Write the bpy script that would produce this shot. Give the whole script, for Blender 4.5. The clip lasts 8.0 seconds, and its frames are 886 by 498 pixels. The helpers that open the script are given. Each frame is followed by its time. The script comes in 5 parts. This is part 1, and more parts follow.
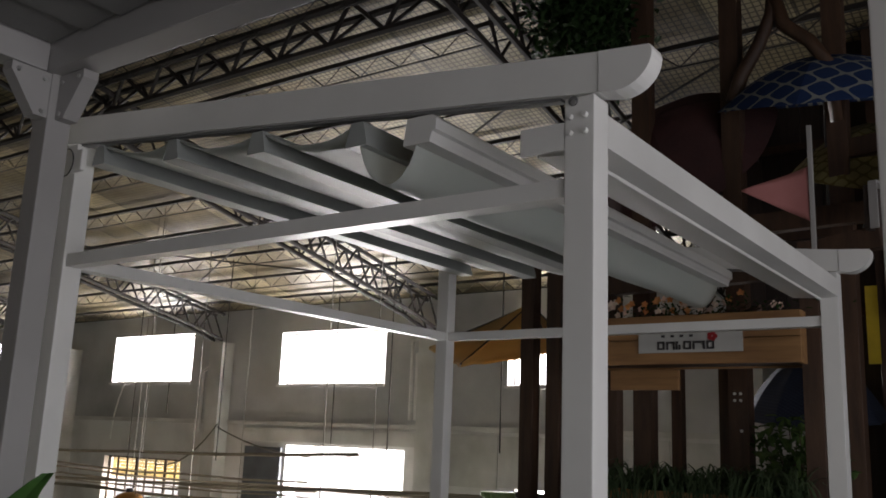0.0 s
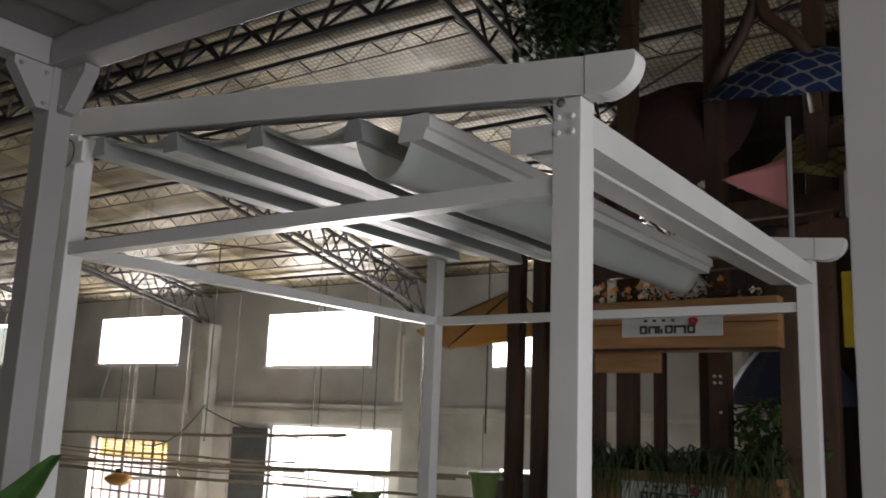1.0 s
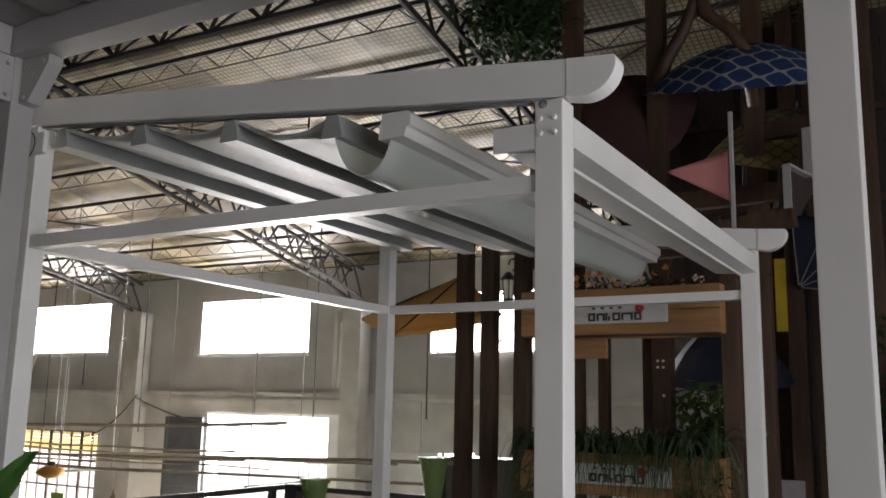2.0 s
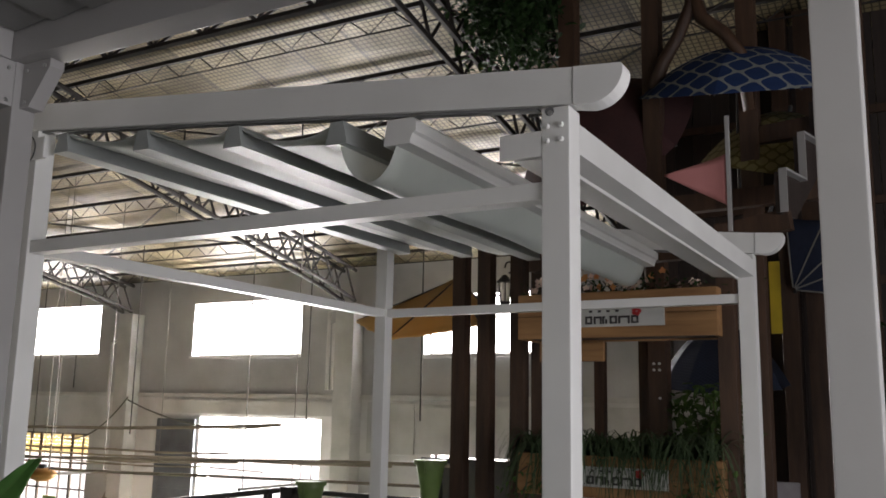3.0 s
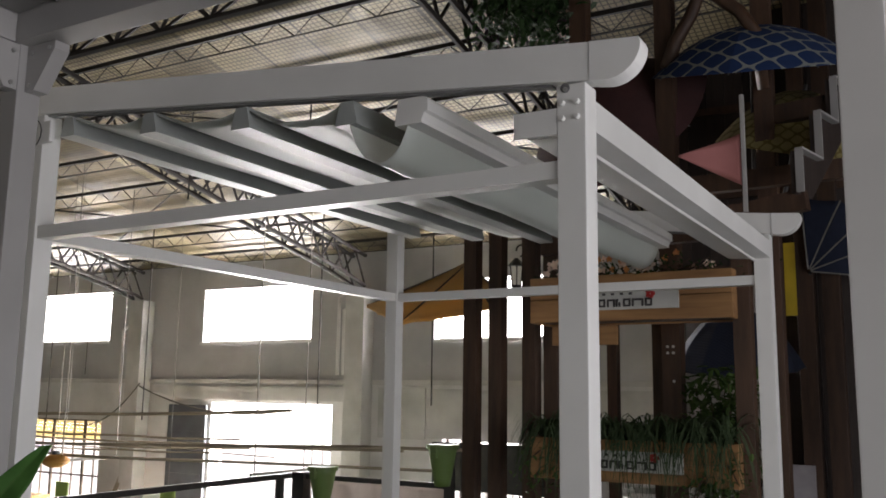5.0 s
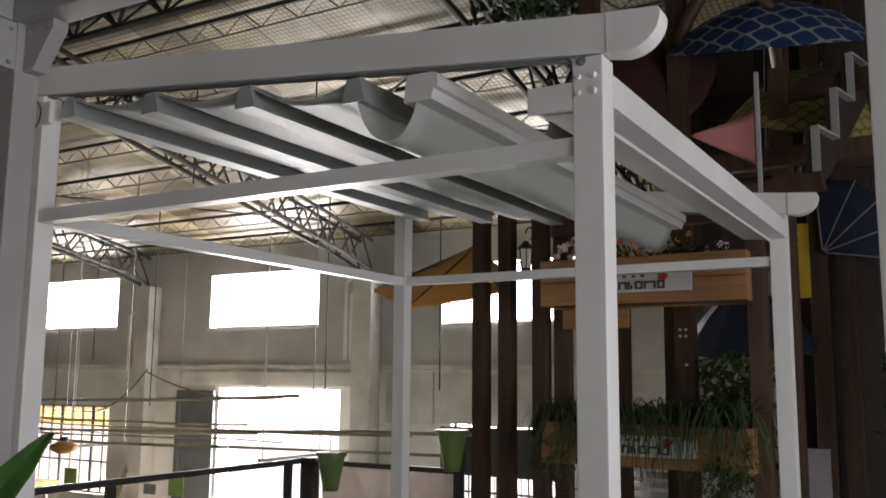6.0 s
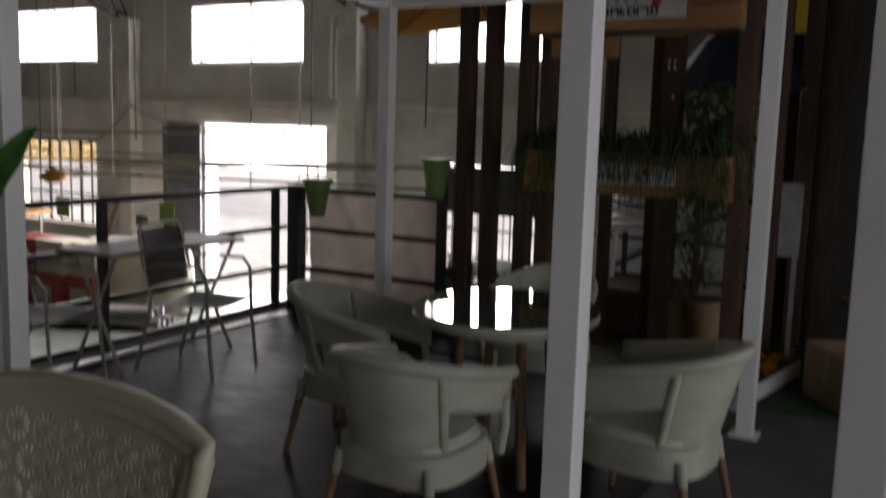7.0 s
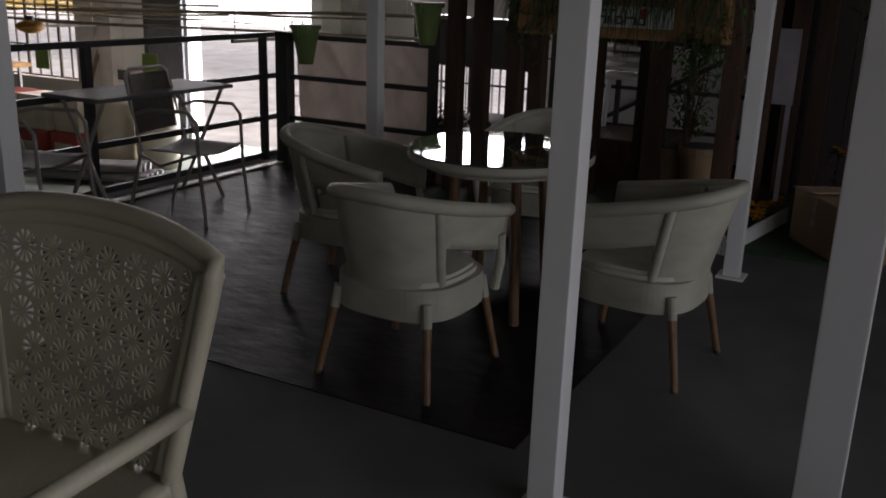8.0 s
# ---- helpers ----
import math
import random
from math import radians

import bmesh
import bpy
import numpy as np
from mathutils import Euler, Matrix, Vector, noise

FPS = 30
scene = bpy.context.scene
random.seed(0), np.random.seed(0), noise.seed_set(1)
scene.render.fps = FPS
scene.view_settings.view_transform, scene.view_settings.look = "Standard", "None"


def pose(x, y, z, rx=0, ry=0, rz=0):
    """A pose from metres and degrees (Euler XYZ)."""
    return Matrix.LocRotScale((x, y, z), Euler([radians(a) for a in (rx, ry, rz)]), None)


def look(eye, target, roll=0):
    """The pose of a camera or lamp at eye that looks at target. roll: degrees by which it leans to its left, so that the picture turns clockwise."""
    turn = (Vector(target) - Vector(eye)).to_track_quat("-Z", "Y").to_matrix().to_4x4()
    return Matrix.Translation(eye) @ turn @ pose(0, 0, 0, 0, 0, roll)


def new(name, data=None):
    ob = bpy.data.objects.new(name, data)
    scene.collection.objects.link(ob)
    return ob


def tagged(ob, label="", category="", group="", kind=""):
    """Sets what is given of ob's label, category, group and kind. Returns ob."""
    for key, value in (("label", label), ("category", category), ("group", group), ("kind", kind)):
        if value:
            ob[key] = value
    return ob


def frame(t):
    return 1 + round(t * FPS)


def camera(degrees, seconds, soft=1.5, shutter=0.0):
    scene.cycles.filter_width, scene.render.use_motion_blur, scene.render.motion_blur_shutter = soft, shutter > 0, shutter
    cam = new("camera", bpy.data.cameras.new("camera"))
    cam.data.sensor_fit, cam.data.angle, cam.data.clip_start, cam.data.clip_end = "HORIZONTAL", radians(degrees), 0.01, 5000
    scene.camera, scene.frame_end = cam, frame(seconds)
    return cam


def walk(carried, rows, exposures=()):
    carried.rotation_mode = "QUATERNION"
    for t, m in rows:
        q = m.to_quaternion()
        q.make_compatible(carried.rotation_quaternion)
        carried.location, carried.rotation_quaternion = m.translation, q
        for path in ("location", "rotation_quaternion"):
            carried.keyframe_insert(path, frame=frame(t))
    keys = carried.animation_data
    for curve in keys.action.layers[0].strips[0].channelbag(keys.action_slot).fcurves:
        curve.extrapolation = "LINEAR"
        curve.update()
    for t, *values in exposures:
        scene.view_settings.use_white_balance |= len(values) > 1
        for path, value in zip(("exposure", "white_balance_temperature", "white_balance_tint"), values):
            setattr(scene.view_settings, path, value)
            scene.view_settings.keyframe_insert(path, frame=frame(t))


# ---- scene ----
cam = camera(52.4, 8.0, soft=1.7, shutter=0.5)
PATH = [
    (0, (0.925, -1.954, 1.604), (-0.224, -0.371, 2.022), 2.3),
    (0.5, (1.001, -2.017, 1.609), (-0.164, -0.442, 2.01), 2.6),
    (1, (0.978, -2.071, 1.61), (-0.147, -0.461, 1.988), 2.2),
    (1.5, (0.929, -2.16, 1.612), (-0.106, -0.486, 1.966), 1.6),
    (3, (0.85, -2.25, 1.637), (-0.121, -0.537, 1.988), 1.1),
    (3.5, (0.862, -2.254, 1.632), (-0.113, -0.545, 1.992), 1.2),
    (4, (0.862, -2.251, 1.628), (-0.117, -0.541, 1.971), 1.0),
    (4.5, (0.848, -2.225, 1.632), (-0.137, -0.515, 1.956), 0.9),
    (6, (0.758, -2.143, 1.639), (-0.247, -0.437, 1.923), 0.5),
    (6.5, (0.769, -2.082, 1.62), (-0.252, -0.364, 1.713), 1.2),
    (7, (0.768, -2.129, 1.504), (-0.205, -0.402, 1.236), 1.7),
    (7.5, (0.759, -2.158, 1.43), (-0.161, -0.451, 0.94), 1.5),
    (8, (0.748, -2.163, 1.42), (-0.16, -0.473, 0.852), 1.9),
]
EXPOSURES = [(0.0, -0.65, 7000, 17), (0.6, -0.55, 7000, 17), (1.5, -0.05, 7000, 17), (6.0, 0.0, 7000, 17), (6.5, -0.15, 7000, 17), (7.0, -1.1, 6900, 18), (7.5, -1.75, 6800, 20), (8.0, -1.6, 6800, 20)]
walk(cam, [(t, look(eye, target, roll)) for t, eye, target, roll in PATH], EXPOSURES)


# ---- world and lights ----
world = bpy.data.worlds.new("world")
scene.world = world
world.use_nodes = True
_n = world.node_tree
_sky = _n.nodes.new("ShaderNodeTexSky")
_sky.sky_type, _sky.sun_disc = "NISHITA", False
_sky.sun_elevation, _sky.sun_rotation = radians(50), radians(0)
_n.links.new(_sky.outputs[0], _n.nodes["Background"].inputs[0])
_n.nodes["Background"].inputs[1].default_value = 0.15


def area_lamp(name, x, y, z, sx, sy, power, turn, colour=(1, 1, 1)):
    lamp = bpy.data.lights.new(name, "AREA")
    lamp.shape, lamp.size, lamp.size_y, lamp.energy, lamp.color = "RECTANGLE", sx, sy, power, colour
    ob = new(name, lamp)
    ob.matrix_world = pose(x, y, z, *turn)
    return ob


sun = bpy.data.lights.new("sun", "SUN")
sun.energy, sun.angle, sun.color = 4.5, radians(0.5), (1, 0.95, 0.88)
new("sun", sun).matrix_world = look((0, 40, 48), (0, 0, 0))

DAY = (0.93, 0.97, 1.0)
# daylight in seen and unseen openings: high windows, the open doors, the wide doorway
for wx in (-23.8, -19.05, -14.23, -9.45, -4.72):
    area_lamp("window_light", wx, 9.5, 2.91, 2.4, 0.9, 390, (90, 0, 180), DAY)
area_lamp("door_light", -9.0, 9.55, 0.05, 2.5, 2.6, 850, (90, 0, 180), DAY)
area_lamp("window_light", -14.2, 9.5, 0.25, 2.3, 1.5, 160, (90, 0, 180), (1.0, 0.93, 0.8))
area_lamp("window_light", -4.8, 9.5, 0.25, 1.8, 1.5, 120, (90, 0, 180), DAY)
# South windows are unseen, added to brighten the faces turned towards them.
for wx in (-13.0, -3.5):
    area_lamp("window_light", wx, -17.4, 2.45, 2.4, 1.6, 30, (90, 0, 0), (1.0, 0.97, 0.9))
area_lamp("doorway_light", 4.8, -1.6, 1.35, 6.6, 2.6, 270, (90, 0, 90), (0.86, 0.92, 1.0))

# ---- materials ----


def material(name, colour, rough=0.5, metal=0.0, second=None, scale=8.0, bump=0.0, bump_scale=60.0, spread=(0.35, 0.7), transmission=0.0, coat=0.0, stretch=(1, 1, 1), rough_var=0.1, rand=0.0):
    """A surface with two scales of variation: broad stains and fine grain."""
    m = bpy.data.materials.new(name)
    m.use_nodes = True
    nt = m.node_tree
    N, L = nt.nodes.new, nt.links.new
    b = nt.nodes["Principled BSDF"]
    b.inputs["Roughness"].default_value = rough
    b.inputs["Metallic"].default_value = metal
    b.inputs["Coat Weight"].default_value = coat
    b.inputs["Transmission Weight"].default_value = transmission
    tc = N("ShaderNodeTexCoord")
    mp = N("ShaderNodeMapping")
    mp.inputs["Scale"].default_value = stretch
    L(tc.outputs["Object"], mp.inputs[0])
    n1 = N("ShaderNodeTexNoise")
    n1.inputs["Scale"].default_value, n1.inputs["Detail"].default_value = scale, 6
    L(mp.outputs[0], n1.inputs[0])
    ramp = N("ShaderNodeMapRange")
    ramp.inputs[1].default_value, ramp.inputs[2].default_value = spread
    L(n1.outputs[0], ramp.inputs[0])
    mix = N("ShaderNodeMix")
    mix.data_type = "RGBA"
    mix.inputs[6].default_value = (*colour, 1)
    mix.inputs[7].default_value = (*(second or [c * 0.8 for c in colour]), 1)
    L(ramp.outputs[0], mix.inputs[0])
    out = mix.outputs[2]
    if rand:
        info = N("ShaderNodeObjectInfo")
        hsv = N("ShaderNodeHueSaturation")
        rr = N("ShaderNodeMapRange")
        rr.inputs[3].default_value, rr.inputs[4].default_value = 1 - rand, 1 + rand
        L(info.outputs["Random"], rr.inputs[0])
        L(rr.outputs[0], hsv.inputs["Value"])
        L(out, hsv.inputs["Color"])
        out = hsv.outputs[0]
    L(out, b.inputs["Base Color"])
    n2 = N("ShaderNodeTexNoise")
    n2.inputs["Scale"].default_value, n2.inputs["Detail"].default_value = bump_scale, 4
    L(mp.outputs[0], n2.inputs[0])
    rv = N("ShaderNodeMapRange")
    rv.inputs[3].default_value, rv.inputs[4].default_value = max(rough - rough_var, 0.02), min(rough + rough_var, 1)
    L(n2.outputs[0], rv.inputs[0])
    L(rv.outputs[0], b.inputs["Roughness"])
    if bump:
        bp = N("ShaderNodeBump")
        bp.inputs["Strength"].default_value, bp.inputs["Distance"].default_value = bump, 0.01
        L(n2.outputs[0], bp.inputs["Height"])
        L(bp.outputs[0], b.inputs["Normal"])
    return m


def glow(name, colour, strength):
    m = bpy.data.materials.new(name)
    m.use_nodes = True
    nt = m.node_tree
    e = nt.nodes.new("ShaderNodeEmission")
    e.inputs[0].default_value, e.inputs[1].default_value = (*colour, 1), strength
    nt.links.new(e.outputs[0], nt.nodes["Material Output"].inputs[0])
    return m


M_white = material("white_powder_coat", (0.73, 0.725, 0.70), 0.38, second=(0.65, 0.645, 0.62), scale=2.5, bump=0.03, bump_scale=300)
# Darker white: the shade over the louvred pergola is put into the tone.
M_white2 = material("shade_toned_white_steel", (0.36, 0.35, 0.34), 0.5, second=(0.31, 0.30, 0.29), scale=2, bump=0.03, bump_scale=200)
# Same white, kept lighter in tone because the right-hand post is lit.
M_post = material("lit_white_post_paint", (0.52, 0.51, 0.49), 0.42, second=(0.46, 0.45, 0.43), scale=2, bump=0.03, bump_scale=200)
# Louvres darkened in colour for the shade on their undersides.
M_louvre = material("shade_toned_louvre", (0.19, 0.185, 0.18), 0.5, scale=2)
M_bolt = material("dull_zinc", (0.55, 0.55, 0.54), 0.35, 0.9, scale=40)
M_rubber = material("black_rubber", (0.02, 0.02, 0.02), 0.6)
M_slot = material("grey_slot_seal", (0.18, 0.18, 0.18), 0.6)
M_wall = material("limewashed_plaster", (0.82, 0.80, 0.79), 0.9, second=(0.50, 0.48, 0.465), scale=0.9, bump=0.25, bump_scale=25, spread=(0.42, 0.75))
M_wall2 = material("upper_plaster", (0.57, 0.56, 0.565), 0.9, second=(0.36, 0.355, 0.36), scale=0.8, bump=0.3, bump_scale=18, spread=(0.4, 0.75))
M_concrete = material("pale_painted_concrete", (0.71, 0.69, 0.67), 0.85, second=(0.50, 0.485, 0.465), scale=1.8, bump=0.2, bump_scale=30)
M_ground = material("green_epoxy_floor", (0.19, 0.225, 0.19), 0.4, second=(0.12, 0.145, 0.12), scale=1.2, bump=0.04, bump_scale=40)
M_carpet = material("grey_carpet", (0.115, 0.11, 0.106), 0.95, second=(0.078, 0.075, 0.072), scale=2.2, bump=0.5, bump_scale=350)
# Vinyl colour; its darkness also paints the shaded floor among the chairs.
M_vinyl = material("dark_glossy_vinyl_with_shade", (0.022, 0.017, 0.015), 0.5, second=(0.012, 0.010, 0.009), scale=3, bump=0.8, bump_scale=5, rough_var=0.15, stretch=(1, 1.6, 1))
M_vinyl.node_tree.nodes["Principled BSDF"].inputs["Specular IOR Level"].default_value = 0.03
M_steel = material("black_painted_steel", (0.03, 0.03, 0.032), 0.45, second=(0.05, 0.045, 0.04), scale=10)
M_truss = material("rusty_dark_steel", (0.02, 0.018, 0.018), 0.75, second=(0.032, 0.023, 0.018), scale=12, bump=0.1)
M_foil = material("silver_foil_insulation", (0.46, 0.375, 0.22), 0.5, 0.2, second=(0.13, 0.10, 0.055), scale=1.1, bump=0.7, bump_scale=4, spread=(0.35, 0.75), rough_var=0.2)
_nt = M_foil.node_tree
_b = _nt.nodes["Principled BSDF"]
_src = _b.inputs["Base Color"].links[0].from_socket
for _w, _h, _mortar, _dark in ((0.055, 0.055, 0.007, 0.3), (0.62, 9.0, 0.014, 0.25)):
    _br = _nt.nodes.new("ShaderNodeTexBrick")
    _br.offset, _br.squash = 0.0, 1.0
    _br.inputs["Scale"].default_value, _br.inputs["Brick Width"].default_value, _br.inputs["Row Height"].default_value, _br.inputs["Mortar Size"].default_value = 1.0, _w, _h, _mortar
    _br.inputs["Color1"].default_value, _br.inputs["Color2"].default_value, _br.inputs["Mortar"].default_value = (1, 1, 1, 1), (0.42, 0.39, 0.34, 1) if _w > 0.5 else (1, 1, 1, 1), (_dark, _dark, _dark, 1)
    _tc = _nt.nodes.new("ShaderNodeTexCoord")
    _nt.links.new(_tc.outputs["Object"], _br.inputs["Vector"])
    _mx = _nt.nodes.new("ShaderNodeMix")
    _mx.data_type, _mx.blend_type = "RGBA", "MULTIPLY"
    _mx.inputs[0].default_value = 1.0
    _nt.links.new(_src, _mx.inputs[6])
    _nt.links.new(_br.outputs["Color"], _mx.inputs[7])
    _src = _mx.outputs[2]
_nt.links.new(_src, _b.inputs["Base Color"])
M_wire = material("galvanised_wire", (0.16, 0.15, 0.13), 0.5, 0.6)
M_wood = material("brown_stained_timber", (0.068, 0.034, 0.018), 0.6, second=(0.036, 0.018, 0.010), scale=5, bump=0.3, bump_scale=40, stretch=(4, 4, 0.5), rand=0.15)
M_plank = material("honey_pine_plank", (0.36, 0.19, 0.075), 0.6, second=(0.22, 0.11, 0.045), scale=5, bump=0.2, bump_scale=50, stretch=(0.5, 4, 5))
M_teak = material("woodgrain_leg", (0.22, 0.12, 0.055), 0.5, second=(0.12, 0.06, 0.03), scale=14, bump=0.2, bump_scale=50, stretch=(4, 4, 0.6))
M_rattan = material("cream_rattan", (0.42, 0.41, 0.325), 0.65, second=(0.33, 0.32, 0.25), scale=6, bump=0.7, bump_scale=130, stretch=(1, 1, 2.2))
_nt = M_rattan.node_tree
_wv = _nt.nodes.new("ShaderNodeTexWave")
_wv.bands_direction = "Z"
_wv.inputs["Scale"].default_value, _wv.inputs["Distortion"].default_value = 62, 3.5
_tc = _nt.nodes.new("ShaderNodeTexCoord")
_nt.links.new(_tc.outputs["Object"], _wv.inputs["Vector"])
_bp = [n for n in _nt.nodes if n.type == "BUMP"][0]
_bp.inputs["Distance"].default_value, _bp.inputs["Strength"].default_value = 0.003, 0.3
_nt.links.new(_wv.outputs["Fac"], _bp.inputs["Height"])
M_plastic = material("cream_moulded_plastic", (0.50, 0.46, 0.34), 0.5, second=(0.42, 0.385, 0.28), scale=4, bump=0.15, bump_scale=90)
M_cushion = material("pale_seat_fabric", (0.56, 0.55, 0.47), 0.9, second=(0.47, 0.46, 0.38), scale=10, bump=0.3, bump_scale=200)
# Pale bars greyed: the shade under the fabric roof is put in the colour.
M_bar = material("shade_greyed_bar", (0.34, 0.36, 0.345), 0.5, 0.0, scale=3)
M_fabric = material("pale_awning_pvc", (0.62, 0.66, 0.62), 0.5, second=(0.55, 0.59, 0.55), scale=2, bump=0.1, bump_scale=14)
_nt = M_fabric.node_tree
_tr = _nt.nodes.new("ShaderNodeBsdfTranslucent")
_tr.inputs[0].default_value = (0.75, 0.74, 0.7, 1)
_ms = _nt.nodes.new("ShaderNodeMixShader")
_ms.inputs[0].default_value = 0.42
_nt.links.new(_nt.nodes["Principled BSDF"].outputs[0], _ms.inputs[1])
_nt.links.new(_tr.outputs[0], _ms.inputs[2])
_nt.links.new(_ms.outputs[0], _nt.nodes["Material Output"].inputs[0])
M_glow_window = glow("overcast_daylight", (1.0, 1.0, 1.0), 9.0)

# ---- mesh helpers ----


def add_box(bm, x0, y0, z0, x1, y1, z1, bevel=0.0, m=None):
    r = bmesh.ops.create_cube(bm, size=1.0)
    vs = r["verts"]
    mat = Matrix.Translation(((x0 + x1) / 2, (y0 + y1) / 2, (z0 + z1) / 2)) @ Matrix.Diagonal((abs(x1 - x0), abs(y1 - y0), abs(z1 - z0), 1))
    bmesh.ops.transform(bm, matrix=mat, verts=vs)
    if bevel:
        es = list({e for v in vs for e in v.link_edges})
        r2 = bmesh.ops.bevel(bm, geom=es, offset=bevel, segments=2, affect="EDGES", profile=0.6)
        vs = list({v for f in r2["faces"] for v in f.verts} | {v for v in vs if v.is_valid})
    if m is not None:
        bmesh.ops.transform(bm, matrix=m, verts=vs)
    return vs


def box(x0, y0, z0, x1, y1, z1, bevel=0.0, m=None):
    bm = bmesh.new()
    add_box(bm, x0, y0, z0, x1, y1, z1, bevel, m)
    return bm


def add_rod(bm, a, b, r, sides=8, r2=None):
    a, b = Vector(a), Vector(b)
    d = b - a
    res = bmesh.ops.create_cone(bm, cap_ends=True, segments=sides, radius1=r, radius2=r if r2 is None else r2, depth=d.length)
    q = d.to_track_quat("Z", "Y").to_matrix().to_4x4()
    bmesh.ops.transform(bm, matrix=Matrix.Translation((a + b) / 2) @ q, verts=res["verts"])


def rod(a, b, r, sides=8, r2=None):
    bm = bmesh.new()
    add_rod(bm, a, b, r, sides, r2)
    return bm


def tube(points, r, sides=8, closed=False):
    """A bent round bar through the points."""
    bm = bmesh.new()
    pts = [Vector(p) for p in points]
    n = len(pts)
    rings = []
    for i, p in enumerate(pts):
        d = (pts[(i + 1) % n] - pts[i - 1]) if closed else pts[min(i + 1, n - 1)] - pts[max(i - 1, 0)]
        q = d.to_track_quat("Z", "Y")
        rad = r(i / (n - 1)) if callable(r) else r
        rings.append([bm.verts.new(p + q @ Vector((rad * math.cos(2 * math.pi * k / sides), rad * math.sin(2 * math.pi * k / sides), 0))) for k in range(sides)])
    for i in range(n if closed else n - 1):
        a, b = rings[i], rings[(i + 1) % n]
        for k in range(sides):
            bm.faces.new((a[k], a[(k + 1) % sides], b[(k + 1) % sides], b[k]))
    if not closed:
        bm.faces.new(rings[0][::-1])
        bm.faces.new(rings[-1])
    bmesh.ops.recalc_face_normals(bm, faces=bm.faces)
    return bm


def grid_mesh(fn, nu, nv, thick=0.0):
    """A sheet from fn(u, v) with u, v in 0..1, given a thickness."""
    bm = bmesh.new()
    vs = [[bm.verts.new(fn(i / nu, j / nv)) for j in range(nv + 1)] for i in range(nu + 1)]
    for i in range(nu):
        for j in range(nv):
            bm.faces.new((vs[i][j], vs[i + 1][j], vs[i + 1][j + 1], vs[i][j + 1]))
    bm.normal_update()
    if thick:
        bmesh.ops.solidify(bm, geom=bm.faces[:], thickness=thick)
    return bm


def extrude(profile, axis, a, b):
    """A prism: the profile (pairs) pushed along axis from a to b. Pairs are the two other axes in order."""
    bm = bmesh.new()
    order = {"x": lambda p, c: (c, p[0], p[1]), "y": lambda p, c: (p[0], c, p[1]), "z": lambda p, c: (p[0], p[1], c)}[axis]
    lo = [bm.verts.new(order(p, a)) for p in profile]
    hi = [bm.verts.new(order(p, b)) for p in profile]
    n = len(profile)
    for i in range(n):
        bm.faces.new((lo[i], lo[(i + 1) % n], hi[(i + 1) % n], hi[i]))
    bm.faces.new(lo[::-1])
    bm.faces.new(hi)
    bmesh.ops.recalc_face_normals(bm, faces=bm.faces)
    return bm


def mesh_ob(name, bm, mat, smooth=False):
    me = bpy.data.meshes.new(name)
    bm.to_mesh(me)
    bm.free()
    me.materials.append(mat)
    if smooth:
        for p in me.polygons:
            p.use_smooth = True
    return new(name, me)


def part(name, bm, mat, parent, label="", smooth=False, m=None):
    ob = mesh_ob(name, bm, mat, smooth)
    ob.parent = parent
    if m is not None:
        ob.matrix_basis = m
    return tagged(ob, label)


def thing(name, label, category, at=(0, 0, 0), turn=0, group="", kind=""):
    ob = new(name)
    ob.matrix_world = pose(*at, 0, 0, turn)
    return tagged(ob, label, category, group, kind)


def setting(name, bm, mat, label, category="structure", smooth=False):
    return tagged(mesh_ob(name, bm, mat, smooth), label, category, kind="structure")


# ---- the hall ----
WALL_Y, HALL_Z, EAVE = 9.16, -1.3, 3.8
SLOPE, RIDGE_Y = 0.215, -4.0
XL, XR, YS = -34.0, 4.6, -17.2
OPENINGS = [(-25.05, -22.6, 2.55, 3.45), (-20.1, -17.7, 2.53, 3.44), (-15.36, -12.9, 2.52, 3.43), (-10.54, -8.2, 2.46, 3.355), (-5.92, -3.5, 2.425, 3.29),
            (-15.3, -12.94, -0.5, 1.08), (-10.24, -7.72, HALL_Z, 1.445), (-5.75, -3.9, -0.5, 1.05)]


def wall_with_openings(y0, y1, x0, x1, z0, z1, openings):
    bm = bmesh.new()
    xs = sorted({x0, x1, *[v for o in openings for v in o[:2]]})
    zs = sorted({z0, z1, *[v for o in openings for v in o[2:]]})
    def solid(i, j):
        if not (0 <= i < len(xs) - 1 and 0 <= j < len(zs) - 1):
            return False
        cx, cz = (xs[i] + xs[i + 1]) / 2, (zs[j] + zs[j + 1]) / 2
        return not any(o[0] < cx < o[1] and o[2] < cz < o[3] for o in openings)
    cache = {}
    def v(i, k, j):
        key = (i, k, j)
        if key not in cache:
            cache[key] = bm.verts.new((xs[i], (y0, y1)[k], zs[j]))
        return cache[key]
    for i in range(len(xs) - 1):
        for j in range(len(zs) - 1):
            if not solid(i, j):
                continue
            bm.faces.new((v(i, 0, j), v(i + 1, 0, j), v(i + 1, 0, j + 1), v(i, 0, j + 1)))
            bm.faces.new((v(i, 1, j), v(i, 1, j + 1), v(i + 1, 1, j + 1), v(i + 1, 1, j)))
            for di, dj, q in ((-1, 0, ((i, j), (i, j + 1))), (1, 0, ((i + 1, j), (i + 1, j + 1))), (0, -1, ((i, j), (i + 1, j))), (0, 1, ((i, j + 1), (i + 1, j + 1)))):
                if not solid(i + di, j + dj):
                    (a, b), (c, d) = q
                    bm.faces.new((v(a, 0, b), v(c, 0, d), v(c, 1, d), v(a, 1, b)))
    bmesh.ops.recalc_face_normals(bm, faces=bm.faces)
    return bm


